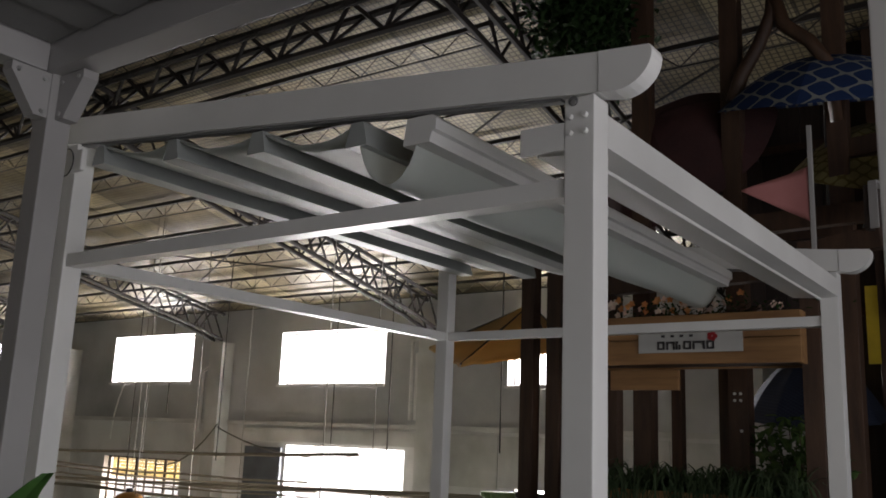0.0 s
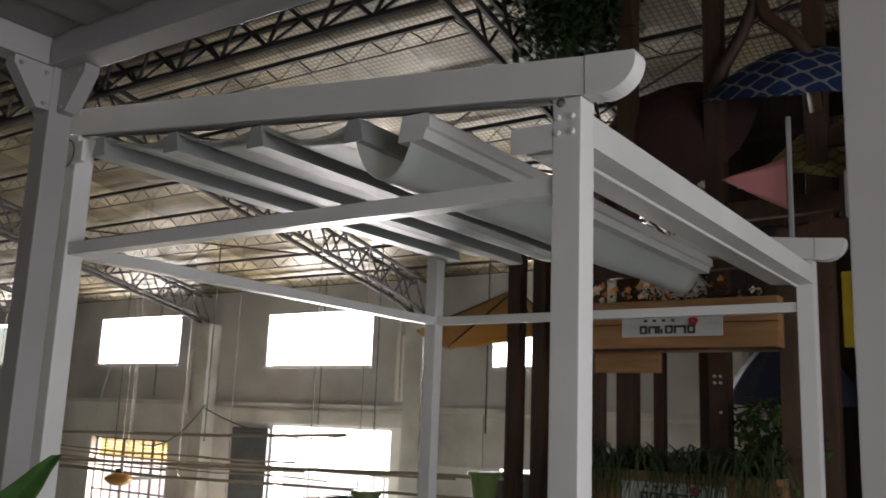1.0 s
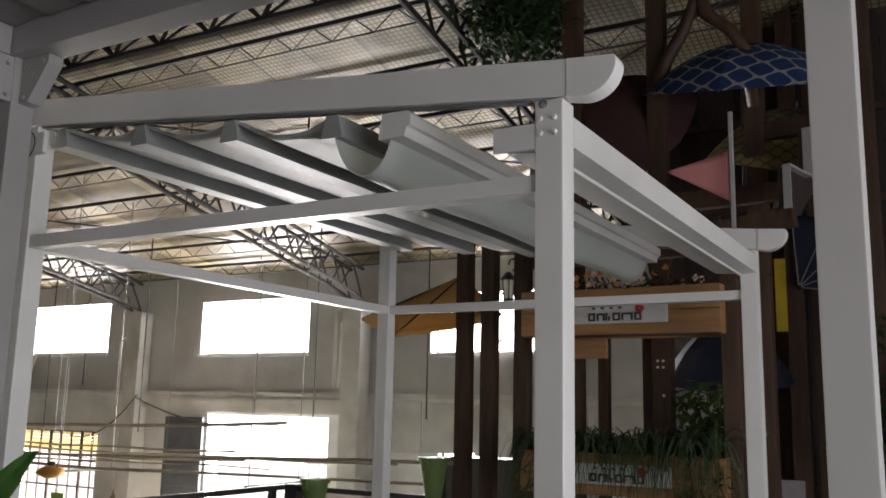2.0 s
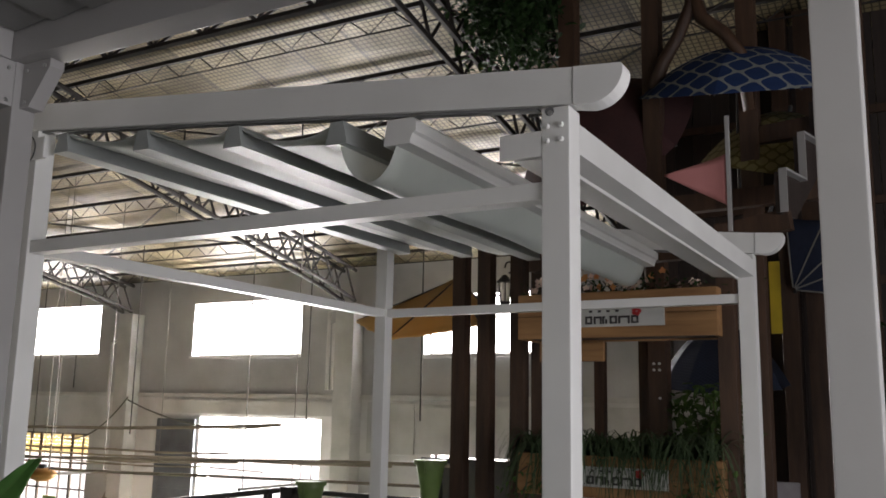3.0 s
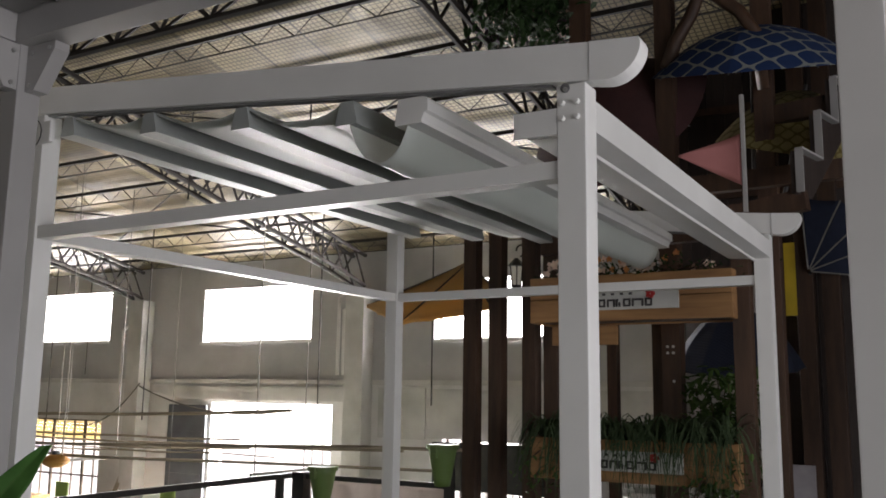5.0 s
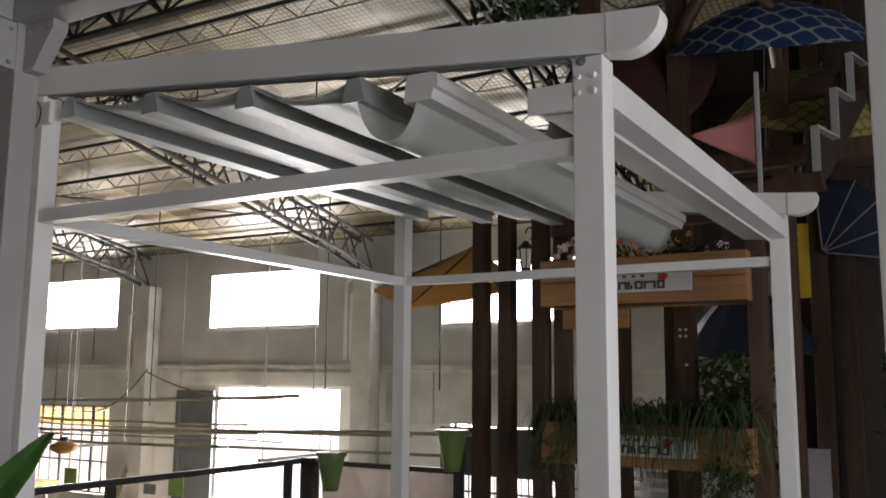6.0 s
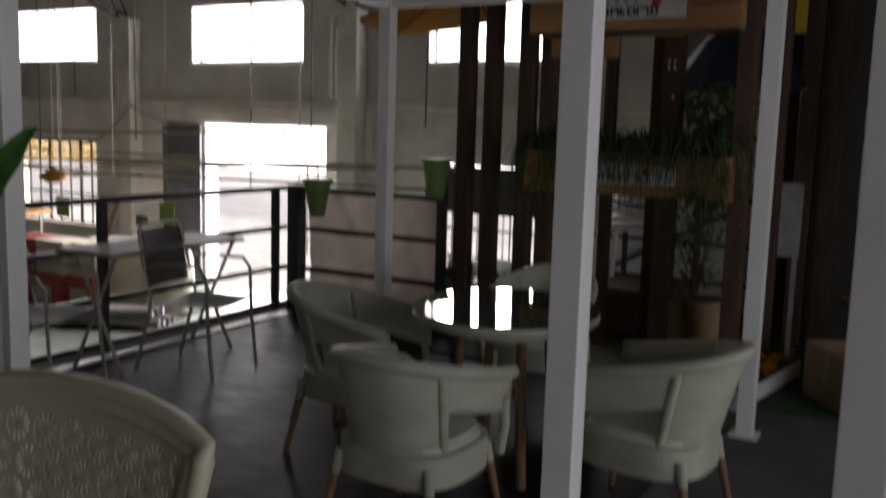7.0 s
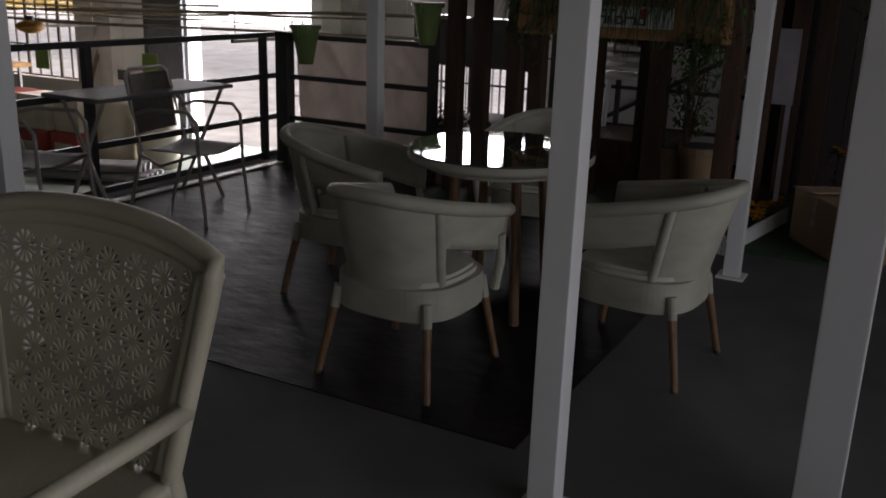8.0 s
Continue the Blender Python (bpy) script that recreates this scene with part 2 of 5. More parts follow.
setting("wall_north", wall_with_openings(WALL_Y, WALL_Y + 0.3, XL, XR, HALL_Z, 1.8, [o for o in OPENINGS if o[3] < 1.8]), M_wall, "stained limewashed lower wall with doorway", "wall")
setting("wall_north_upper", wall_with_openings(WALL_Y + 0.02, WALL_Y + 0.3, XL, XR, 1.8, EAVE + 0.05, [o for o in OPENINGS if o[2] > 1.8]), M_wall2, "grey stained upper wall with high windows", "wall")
GABLE = [(WALL_Y, HALL_Z), (WALL_Y, EAVE), (RIDGE_Y, EAVE + SLOPE * (WALL_Y - RIDGE_Y)), (YS, EAVE), (YS, HALL_Z)]
setting("wall_west", extrude(GABLE, "x", XL - 0.3, XL), M_wall, "grey plastered end wall of the hall", "wall")
east = wall_with_openings(0, 0.3, YS, WALL_Y, HALL_Z, EAVE, [(-5.0, 1.8, 0.0, 2.7)])
bmesh.ops.transform(east, matrix=pose(XR + 0.3, 0, 0, 0, 0, 90), verts=east.verts)
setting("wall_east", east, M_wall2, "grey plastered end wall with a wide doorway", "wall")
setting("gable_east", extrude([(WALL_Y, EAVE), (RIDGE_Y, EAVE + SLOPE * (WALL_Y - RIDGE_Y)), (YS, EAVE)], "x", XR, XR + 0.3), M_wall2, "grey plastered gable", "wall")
# Unseen openings, added for the two south lamps.
SOUTH = [(x, x + 2.45, 1.6, 3.3) for x in (-25.05, -20.25, -15.5, -10.7, -5.95, -1.2, 3.5)]
setting("wall_south", wall_with_openings(YS - 0.3, YS, XL, XR, HALL_Z, EAVE, SOUTH), M_wall2, "unseen grey plastered back wall with added high windows", "wall")
setting("ground", box(XL, YS, HALL_Z - 0.2, XR, WALL_Y, HALL_Z), M_ground, "green painted factory floor with worn patches", "floor")
setting("outside_ground", box(-80, WALL_Y + 0.3, HALL_Z - 0.25, 60, 80, HALL_Z - 0.05), M_concrete, "pale concrete yard outside the doorway", "ground")

# roof sheets with foil, mesh and purlins
def roof_z(y):
    return EAVE + SLOPE * (WALL_Y - y) if y > RIDGE_Y else EAVE + SLOPE * (WALL_Y - RIDGE_Y) - SLOPE * (RIDGE_Y - y)


bm = bmesh.new()
for ya, yb in ((WALL_Y + 0.3, RIDGE_Y), (RIDGE_Y, YS - 0.3)):
    vs = [bm.verts.new(p) for p in ((XL - 0.3, ya, roof_z(ya) + 0.02), (XR + 0.3, ya, roof_z(ya) + 0.02), (XR + 0.3, yb, roof_z(yb) + 0.02), (XL - 0.3, yb, roof_z(yb) + 0.02))]
    bm.faces.new(vs)
    f = bm.faces.new([bm.verts.new(v.co + Vector((0, 0, 0.08))) for v in vs[::-1]])
setting("ceiling", bm, M_foil, "silver foil roof insulation behind wire mesh", "ceiling")

# pilasters and ledge
for i, x in enumerate((-30.9, -26.15, -21.4, -16.65, -11.9, -7.15, -2.4, 2.35)):
    setting(f"pilaster_{i + 1}", box(x - 0.17, WALL_Y - 0.28, HALL_Z, x + 0.17, WALL_Y - 0.002, 3.2, 0.01), M_concrete, "pale green-white concrete wall pillar", "pillar")
setting("wall_ledge", box(XL, WALL_Y - 0.035, 1.76, XR, WALL_Y - 0.003, 1.83, 0.006), M_concrete, "shallow concrete ledge along the wall", "ledge")

# trusses running towards the wall
def truss_thing(x):
    t = thing("roof_truss", "dark rusty lattice steel roof truss", "truss", group="roof trusses")
    top = lambda y: roof_z(y) - 0.16
    low = lambda y: min(top(y) - 0.42, 3.22 + 0.34 * (WALL_Y - 0.2 - y)) if y > RIDGE_Y else top(y) - 0.42
    for dx in (-0.11, 0.11):
        part("top_chord", tube([(x + dx, y, top(y)) for y in (WALL_Y - 0.25, RIDGE_Y, YS + 0.2)], 0.03, 6), M_truss, t)
        ys = [WALL_Y - 0.25 - 0.55 * k for k in range(int((WALL_Y - YS) / 0.55))]
        part("bottom_chord", tube([(x + dx, y, low(y)) for y in ys], 0.03, 6), M_truss, t)
        bm = bmesh.new()
        for a, b in zip(ys, ys[1:]):
            m_ = (a + b) / 2
            add_rod(bm, (x + dx, a, low(a)), (x + dx, m_, top(m_)), 0.016, 5)
            add_rod(bm, (x + dx, m_, top(m_)), (x + dx, b, low(b)), 0.016, 5)
        part("web", bm, M_truss, t)
    return t


for x in (-26.15, -21.4, -16.65, -11.9, -7.1, -2.4, 2.35):
    truss_thing(x)

# long girder under the roof
gird = thing("roof_girder", "dark lattice steel girder running along the hall", "girder")
for y, z in ((3.0, 5.06), (3.22, 5.03), (3.1, 4.78)):
    part("chord", rod((XL, y, z), (XR, y, z), 0.035, 6), M_truss, gird)
bm = bmesh.new()
k = XL
while k < XR - 0.6:
    for y, z in ((3.0, 5.06), (3.22, 5.03)):
        add_rod(bm, (k, 3.1, 4.78), (k + 0.3, y, z), 0.02, 5)
        add_rod(bm, (k + 0.3, y, z), (k + 0.6, 3.1, 4.78), 0.02, 5)
    k += 0.6
part("web", bm, M_truss, gird)

# purlins
y = WALL_Y - 0.55
while y > -6.5:
    p = thing("roof_purlin", "thin lattice purlin under the foil roof", "purlin", group="roof purlins")
    z = roof_z(y) - 0.05
    part("upper_bar", box(XL, y - 0.02, z - 0.02, XR, y + 0.02, z + 0.02), M_truss, p)
    part("lower_bar", rod((XL, y, z - 0.17), (XR, y, z - 0.17), 0.009, 5), M_truss, p)
    bm = bmesh.new()
    k = -20.0
    while k < 6:
        add_rod(bm, (k, y, z - 0.17), (k + 0.22, y, z), 0.006, 4)
        add_rod(bm, (k + 0.22, y, z), (k + 0.44, y, z - 0.17), 0.006, 4)
        k += 0.44
    part("web", bm, M_truss, p)
    y -= 0.82

# diagonal tie rods under the roof
for x0, ya, x1, yb in ((-11.9, 8.0, -7.1, 5.6), (-7.1, 8.0, -11.9, 5.6), (-7.1, 6.6, -2.4, 4.2), (-2.4, 6.6, -7.1, 4.2), (-2.4, 5.2, 2.35, 2.8), (2.35, 5.2, -2.4, 2.8), (-11.9, 5.4, -7.1, 3.2), (-16.65, 8.0, -11.9, 5.6)):
    tagged(mesh_ob("tie_rod", rod((x0, ya, roof_z(ya) - 0.2), (x1, yb, roof_z(yb) - 0.2), 0.012, 6), M_truss), "thin diagonal tie rod under the roof", "rod", "tie rods")

# ---- the platform ----
setting("floor", box(-3.9, YS + 8, -0.16, XR - 0.002, 7.2, 0), M_carpet, "dull grey carpet on the raised platform", "floor")
# Dark sheet for the vinyl and the chair shade lying around it.
setting("floor_vinyl_and_shade", box(-3.85, 0.22, 0.0, -0.25, 3.5, 0.004), M_vinyl, "dark glossy wood-look vinyl, also standing for shade among the chairs", "floor")
setting("platform_edge", box(-3.98, -3, -0.16, -3.9, 3.6, 0.03, 0.004), M_white2, "pale metal edge of the platform", "trim")
setting("floor_strip", box(-3.80, -3, 0.0045, -3.73, 3.44, 0.014, 0.002), M_white, "pale metal strip along the vinyl edge", "trim")
setting("platform_face", box(-3.94, YS + 8, HALL_Z, -3.86, 7.2, -0.162), M_concrete, "concrete side of the platform", "wall")

# ---- retractable roof pergola ----
S = 0.08
PX, PY = -2.21, 2.52


def guide_z(x):
    return 2.449 - 0.107 * x


pergola = thing("pergola", "white aluminium pergola with a retractable fabric roof", "pergola")
for x1, y1 in ((0, 0), (0, PY), (PX, 0), (PX, PY)):
    top = guide_z(x1) - 0.002
    p = part("post", box(x1 - S, y1 - S, 0.012, x1, y1, top, 0.003), M_white, pergola)
    part("base_plate", box(x1 - S - 0.03, y1 - S - 0.03, 0.001, x1 + 0.03, y1 + 0.03, 0.012, 0.002), M_white, p)
for y0 in (-S, PY - S):
    z0, z1 = 2.198, 2.246
    part("side_beam", box(PX, y0 + 0.01, z0, -S, y0 + 0.07, z1, 0.002), M_white, pergola)
part("back_beam", box(PX - 0.07, 0, 2.198, PX - 0.01, PY - S, 2.246, 0.002), M_white, pergola)
for y0 in (-S, PY - S):
    xa, xb = PX - S - 0.02, 0.01
    prof = [(xa, guide_z(xa)), (xb, guide_z(xb)), (xb, guide_z(xb) + 0.105), (xa, guide_z(xa) + 0.105)]
    g = part("guide_rail", extrude(prof, "y", y0, y0 + 0.06), M_white, pergola)
    slot = [(PX, guide_z(PX) - 0.008), (-0.1, guide_z(-0.1) - 0.008), (-0.1, guide_z(-0.1) + 0.002), (PX, guide_z(PX) + 0.002)]
    part("track_seal", extrude(slot, "y", y0 + 0.015, y0 + 0.045), M_slot, g, "grey track groove under the rail")
    # rounded end cap
    z0 = guide_z(0.01)
    prof = [(0.012, z0), (0.012, z0 + 0.105), (0.145, z0 + 0.094)]
    for k in range(9):
        a = math.pi / 2 * k / 8
        prof.append((0.055 + 0.095 * math.cos(a), z0 + 0.08 - 0.087 * math.sin(a)))
    part("end_cap", extrude(prof, "y", y0 - 0.003, y0 + 0.063), M_white, g)
# gutter
prof = [(-0.2, 2.335), (-0.2, 2.395), (-0.185, 2.395), (-0.185, 2.35), (-0.015, 2.35), (-0.015, 2.414), (0.001, 2.414), (0.001, 2.329), (-0.07, 2.324), (-0.075, 2.317), (-0.085, 2.317), (-0.09, 2.327)]
gut = part("gutter", extrude(prof, "y", -0.003, PY - S - 0.002), M_white, pergola)
part("gutter_end", box(-0.207, -0.079, 2.315, -S - 0.001, -0.07, 2.387, 0.003), M_white, gut)
part("bolt_hole", rod((-0.056, -S, 2.437), (-0.056, -S - 0.003, 2.437), 0.013, 16), M_slot, pergola, "dark round bolt hole")
part("bolt", rod((-0.054, -S, 2.432), (-0.054, -S - 0.006, 2.432), 0.007, 10), M_bolt, pergola, "zinc bolt in its hole")
for bx, bz in ((-0.064, 2.396), (-0.023, 2.396), (-0.064, 2.355), (-0.023, 2.355)):
    part("bolt", rod((bx, -S, bz), (bx, -S - 0.010, bz), 0.0085, 12, 0.006), M_white, pergola, "round bolt head")
# cross bars and draped fabric
BARS = [-2.1, -1.66, -1.22, -0.787, -0.557]
for i, x in enumerate(BARS):
    z = guide_z(x) - 0.012
    big = i == len(BARS) - 1
    w, h = (0.05, 0.07) if big else (0.04, 0.064)
    prof = [(x - w, z - h), (x - w * 0.6, z), (x + w * 0.6, z), (x + w, z - h), (x + w, z - h - 0.01), (x - w, z - h - 0.01)]
    if big:
        prof = [(x - w, z - h), (x - w * 0.8, z), (x + w, z), (x + w + 0.012, z - 0.012), (x + w + 0.012, z - 0.045), (x + w, z - 0.05), (x + w * 0.85, z - h), (x + w * 0.85, z - h - 0.01), (x - w, z - h - 0.01)]
    # Front bar stays white where light reaches it; the rest use the shaded grey.
    part("cross_bar", extrude(prof, "y", -0.055, PY - 0.05), M_white if big else M_bar, pergola, "fabric-carrying cross bar, greyed where shaded")
for i, (a, b) in enumerate(zip(BARS, BARS[1:])):
    sag = (0.05, 0.055, 0.065, 0.205)[i]
    def drape(u, v, a=a, b=b, sag=sag, i=i):
        x = a + (b - a) * u
        w = 4 * u * (1 - u)
        w = w ** (0.8 if i < 3 else 0.5)
        n = noise.noise(Vector((x * 6, v * 4, i))) * 0.012
        return (x, -0.045 + (PY - 0.015) * v, guide_z(x) + 0.0 - sag * w + n * w)
    part("roof_fabric", grid_mesh(drape, 20, 30, 0.002), M_fabric, pergola, "pale waterproof fabric sagging between bars", True)

# ---- louvred pergola overhead ----
LS = 0.095
LY, LX0, LX1 = -0.30, -2.162, 0.582
louvred = thing("louvred_pergola", "large white louvred pergola standing over the camera", "pergola")
LZ = 2.865
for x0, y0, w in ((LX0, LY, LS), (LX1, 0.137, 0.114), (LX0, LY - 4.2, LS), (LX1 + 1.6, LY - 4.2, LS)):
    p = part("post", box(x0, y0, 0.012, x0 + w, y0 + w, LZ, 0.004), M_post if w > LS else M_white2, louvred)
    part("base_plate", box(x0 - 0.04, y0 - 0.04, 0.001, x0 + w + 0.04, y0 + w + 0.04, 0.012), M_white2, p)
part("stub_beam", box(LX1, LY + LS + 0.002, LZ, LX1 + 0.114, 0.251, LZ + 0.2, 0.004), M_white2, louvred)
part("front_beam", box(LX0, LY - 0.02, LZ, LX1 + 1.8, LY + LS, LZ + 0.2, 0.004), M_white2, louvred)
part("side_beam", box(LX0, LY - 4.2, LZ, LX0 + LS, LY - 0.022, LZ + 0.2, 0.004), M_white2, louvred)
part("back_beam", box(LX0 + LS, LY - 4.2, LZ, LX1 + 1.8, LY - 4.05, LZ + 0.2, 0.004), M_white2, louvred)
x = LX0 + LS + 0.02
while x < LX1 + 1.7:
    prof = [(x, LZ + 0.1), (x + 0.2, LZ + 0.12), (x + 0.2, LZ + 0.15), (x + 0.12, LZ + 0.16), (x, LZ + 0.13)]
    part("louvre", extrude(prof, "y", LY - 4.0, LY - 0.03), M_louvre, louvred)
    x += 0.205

def let_light_through(m, colour, share):
    nt = m.node_tree
    tr = nt.nodes.new("ShaderNodeBsdfTranslucent")
    tr.inputs[0].default_value = (*colour, 1)
    ms = nt.nodes.new("ShaderNodeMixShader")
    ms.inputs[0].default_value = share
    nt.links.new(nt.nodes["Principled BSDF"].outputs[0], ms.inputs[1])
    nt.links.new(tr.outputs[0], ms.inputs[2])
    nt.links.new(ms.outputs[0], nt.nodes["Material Output"].inputs[0])


# ---- brackets of the louvred pergola ----
for x0, y0, sx, sy in ((LX0 + LS, LY + 0.03, 1, 0), (LX0 + 0.03, LY, 0, -1), (LX0, LY + 0.03, -1, 0)):
    prof = [(0, 0), (0.15, 0), (0.15, -0.03), (0.05, -0.17), (0, -0.17)]
    bm = extrude([(p[0], p[1]) for p in prof], "y", 0, 0.06)
    rot = 0 if sx == 1 else (180 if sx == -1 else -90)
    off = (x0, y0 + (0.06 if sx == -1 else 0), LZ - 0.003)
    bmesh.ops.transform(bm, matrix=pose(*off, 0, 0, rot), verts=bm.verts)
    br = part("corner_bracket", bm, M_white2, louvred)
    for q in ((0.025, -0.15), (0.025, -0.03), (0.125, -0.025)):
        bm = rod((q[0], -0.006, q[1]), (q[0], 0.066, q[1]), 0.008, 8)
        bmesh.ops.transform(bm, matrix=pose(*off, 0, 0, rot), verts=bm.verts)
        part("bolt", bm, M_bolt, br)

# coiled motor cable and box at the back of the fabric roof
part("motor_box", box(PX - 0.01, -0.105, 2.56, PX + 0.075, -0.083, 2.645, 0.006), M_white, pergola)
cable = [(PX - 0.02 + 0.05 * math.cos(a), -0.11, 2.6 + 0.055 * math.sin(a)) for a in [math.pi * 2 * k / 20 for k in range(21)]]
part("cable_loop", tube(cable, 0.0025, 5), M_rubber, pergola)
# ---- windows, grilles and the big door ----
M_iron = material("dark_window_iron", (0.05, 0.04, 0.035), 0.6, second=(0.09, 0.06, 0.04), scale=20)
M_glass = bpy.data.materials.new("dusty_window_glass")
M_glass.use_nodes = True
_g = M_glass.node_tree.nodes["Principled BSDF"]
_g.inputs["Base Color"].default_value, _g.inputs["Roughness"].default_value, _g.inputs["Transmission Weight"].default_value, _g.inputs["IOR"].default_value = (0.96, 0.98, 0.97, 1), 0.05, 1.0, 1.05
for i, (a, b, c, d) in enumerate(OPENINGS[:5]):
    w = thing(f"window_{i + 1}", "high factory window, glaring with daylight", "window", kind="structure")
    for q in ((a, c, b, c + 0.03), (a, d - 0.03, b, d), (a, c + 0.03, a + 0.03, d - 0.03), (b - 0.03, c + 0.03, b, d - 0.03)):
        part("window_frame", box(q[0], WALL_Y + 0.2, q[1], q[2], WALL_Y + 0.24, q[3]), M_concrete, w)
    part("sill", box(a - 0.03, WALL_Y - 0.03, c - 0.045, b + 0.03, WALL_Y - 0.002, c - 0.005, 0.005), M_concrete, w)
for i, (a, b, c, d) in enumerate((OPENINGS[5], OPENINGS[7])):
    w = thing(f"window_{i + 6}", "barred lower window with louvred top panes", "window", kind="structure")
    for k in range(9):
        x = a + (b - a) * k / 8
        r = 0.03 if k % 3 == 0 or k == 8 else 0.011
        part("bar", box(x - r, WALL_Y + 0.12, c, x + r, WALL_Y + 0.15, d), M_iron, w)
    for z in (c, c + 0.55, c + 1.02, d - 0.03):
        part("cross_rail", box(a, WALL_Y + 0.105, z, b, WALL_Y + 0.119, z + 0.03), M_iron, w)
    if i == 0:
        M_slat = material("yellowed_louvre_glass", (0.75, 0.66, 0.36), 0.4, second=(0.6, 0.5, 0.25), scale=6)
        for k in range(6):
            z = d - 0.06 - k * 0.062
            part("glass_slat", box(a + 0.02, -0.035, -0.003, b - 0.02, 0.035, 0.003, m=pose(0, WALL_Y + 0.2, z, 50, 0, 0)), M_slat, w)
door = thing("door_1", "dark grey sliding steel door pushed half open", "door", kind="structure")
M_door = material("dark_grey_steel_door", (0.10, 0.105, 0.12), 0.5, second=(0.07, 0.07, 0.08), scale=4, bump=0.1)
part("door_leaf", box(-11.15, WALL_Y - 0.09, HALL_Z + 0.02, -10.28, WALL_Y - 0.04, 1.4, 0.006), M_door, door)
for z in (-0.6, 0.2, 0.9):
    part("rib", box(-11.1, WALL_Y - 0.105, z, -10.33, WALL_Y - 0.091, z + 0.06), M_door, door)
setting("door_lintel", box(-11.2, WALL_Y - 0.06, 1.5, -7.3, WALL_Y - 0.004, 1.715), M_concrete, "pale concrete lintel over the doorway", "trim")
# yard gate seen through the doorway
gate = thing("yard_gate", "sunlit white steel bar gate outside the doorway", "gate", (-11.5, 13.5, HALL_Z - 0.05))
for k in range(18):
    part("bar", box(k * 0.28, 0, 0, k * 0.28 + 0.035, 0.03, 1.9), M_white2, gate)
for z in (0.3, 1.75):
    part("rail", box(-0.05, -0.032, z, 4.9, -0.002, z + 0.05), M_white2, gate)
wp = thing("wall_panels", "pale plaster sheets with dark seams on the wall", "panel", kind="structure")
for k in range(5):
    x = -6.85 + 0.85 * k
    part("panel", box(x, WALL_Y - 0.03, 0.98 + 0.02 * (k % 2), x + 0.82, WALL_Y - 0.004, 1.72 - 0.015 * (k % 3), 0.004), M_concrete, wp)
dk = thing("black_board", "black board leaning inside the lower window", "board", (-5.8, WALL_Y - 0.2, HALL_Z))
part("panel", box(0, 0, 1.62, 2.0, 0.03, 2.27, 0.004), M_steel, dk)
for x in (0.1, 1.85):
    part("leg", box(x, 0.0, 0, x + 0.05, 0.03, 1.62), M_steel, dk)
# wall pipes, conduit and stains
for i, x in enumerate((-7.6, -7.5, -12.45, -4.9)):
    setting(f"wall_pipe_{i + 1}", tube([(x, WALL_Y - 0.06, 1.9 if i < 2 else 1.6), (x, WALL_Y - 0.06, 3.1 - 0.2 * i), (x + 0.2, WALL_Y - 0.06, 3.2 - 0.2 * i)], 0.03, 8), M_wall, "grey pipe running up the wall", "pipe")
box_t = thing("switch_box", "small grey switch box on the wall pillar", "switch box", (-11.6, WALL_Y - 0.3, 0))
part("body", box(0.0, 0, -0.35, 0.28, 0.02, -0.18, 0.006), M_door, box_t)
part("lower_body", box(0.0, 0, -0.85, 0.28, 0.02, -0.68, 0.006), M_door, box_t)

# hanger rods and cables from the roof
for x, y, zb in ((-9.7, 7.2, 1.2), (-6.8, 7.6, 1.2), (-13.2, 8.2, 1.0), (-9.0, 8.9, 1.5), (-4.6, 6.9, 1.5), (-12.9, 8.7, 1.9), (-6.1, 4.4, 3.6), (-5.0, 5.0, 3.5)):
    tagged(mesh_ob("hanger_rod", rod((x, y, zb), (x, y, roof_z(y)), 0.009, 6), M_truss), "thin steel hanger rod below the roof", "rod", "hanger rods")
strip = [(-15.0 + 0.9 * (1 - u) ** 2 - 0.15, 9.14, 3.35 - 1.95 * u) for u in [k / 12 for k in range(13)]]
tagged(mesh_ob("hanging_strip", tube(strip, 0.014, 6), M_white), "white plastic strip hanging by the wall", "strip")
for a, b, sagc in (((-13.5, 9.0, 1.0), (-11.6, 8.8, 1.75), 0.25), ((-11.6, 8.8, 1.7), (-8.4, 9.0, 1.35), 0.22)):
    A, B = Vector(a), Vector(b)
    tagged(mesh_ob("loose_cable", tube([A.lerp(B, u) - Vector((0, 0, sagc * 4 * u * (1 - u))) for u in [k / 14 for k in range(15)]], 0.013, 6), M_wire), "slack grey cable strung along the wall", "cable", "loose cables")

# bundles of long pale poles hanging across the hall
M_pole = material("weathered_pale_pole", (0.36, 0.31, 0.24), 0.7, second=(0.22, 0.18, 0.14), scale=8, stretch=(0.3, 5, 5))
rnd = random.Random(4)
for k in range(9):
    y = 5.6 + rnd.random() * 0.7
    z = 0.80 + rnd.random() * 0.42
    x0 = -14.5 + rnd.random() * 3.0
    x1 = -7.5 + rnd.random() * 5.0
    r = 0.008 + 0.016 * rnd.random()
    rnd_tilt = rnd.uniform(-0.05, 0.3)
    pts = [Vector((x0 + (x1 - x0) * u, y + 0.1 * math.sin(u * 3 + k), z + (rnd.random() - 0.5) * 0.04 + (rnd_tilt * u) - 0.12 * u * (1 - u))) for u in [j / 6 for j in range(7)]]
    tagged(mesh_ob("long_pole", tube(pts, r, 6), M_pole), "long weathered pole slung across the hall", "pole", "slung poles")
for x in (-12.5, -9.2, -6.0):
    sl = thing("pole_sling", "wire sling and bar carrying the long poles", "sling", group="slings")
    part("bar", box(x - 0.02, 5.45, 0.72, x + 0.02, 6.4, 0.755), M_wire, sl)
    for y in (5.5, 6.35):
        part("rope", rod((x, y, 0.74), (x, y, roof_z(y) + 0.03), 0.006, 5), M_wire, sl)

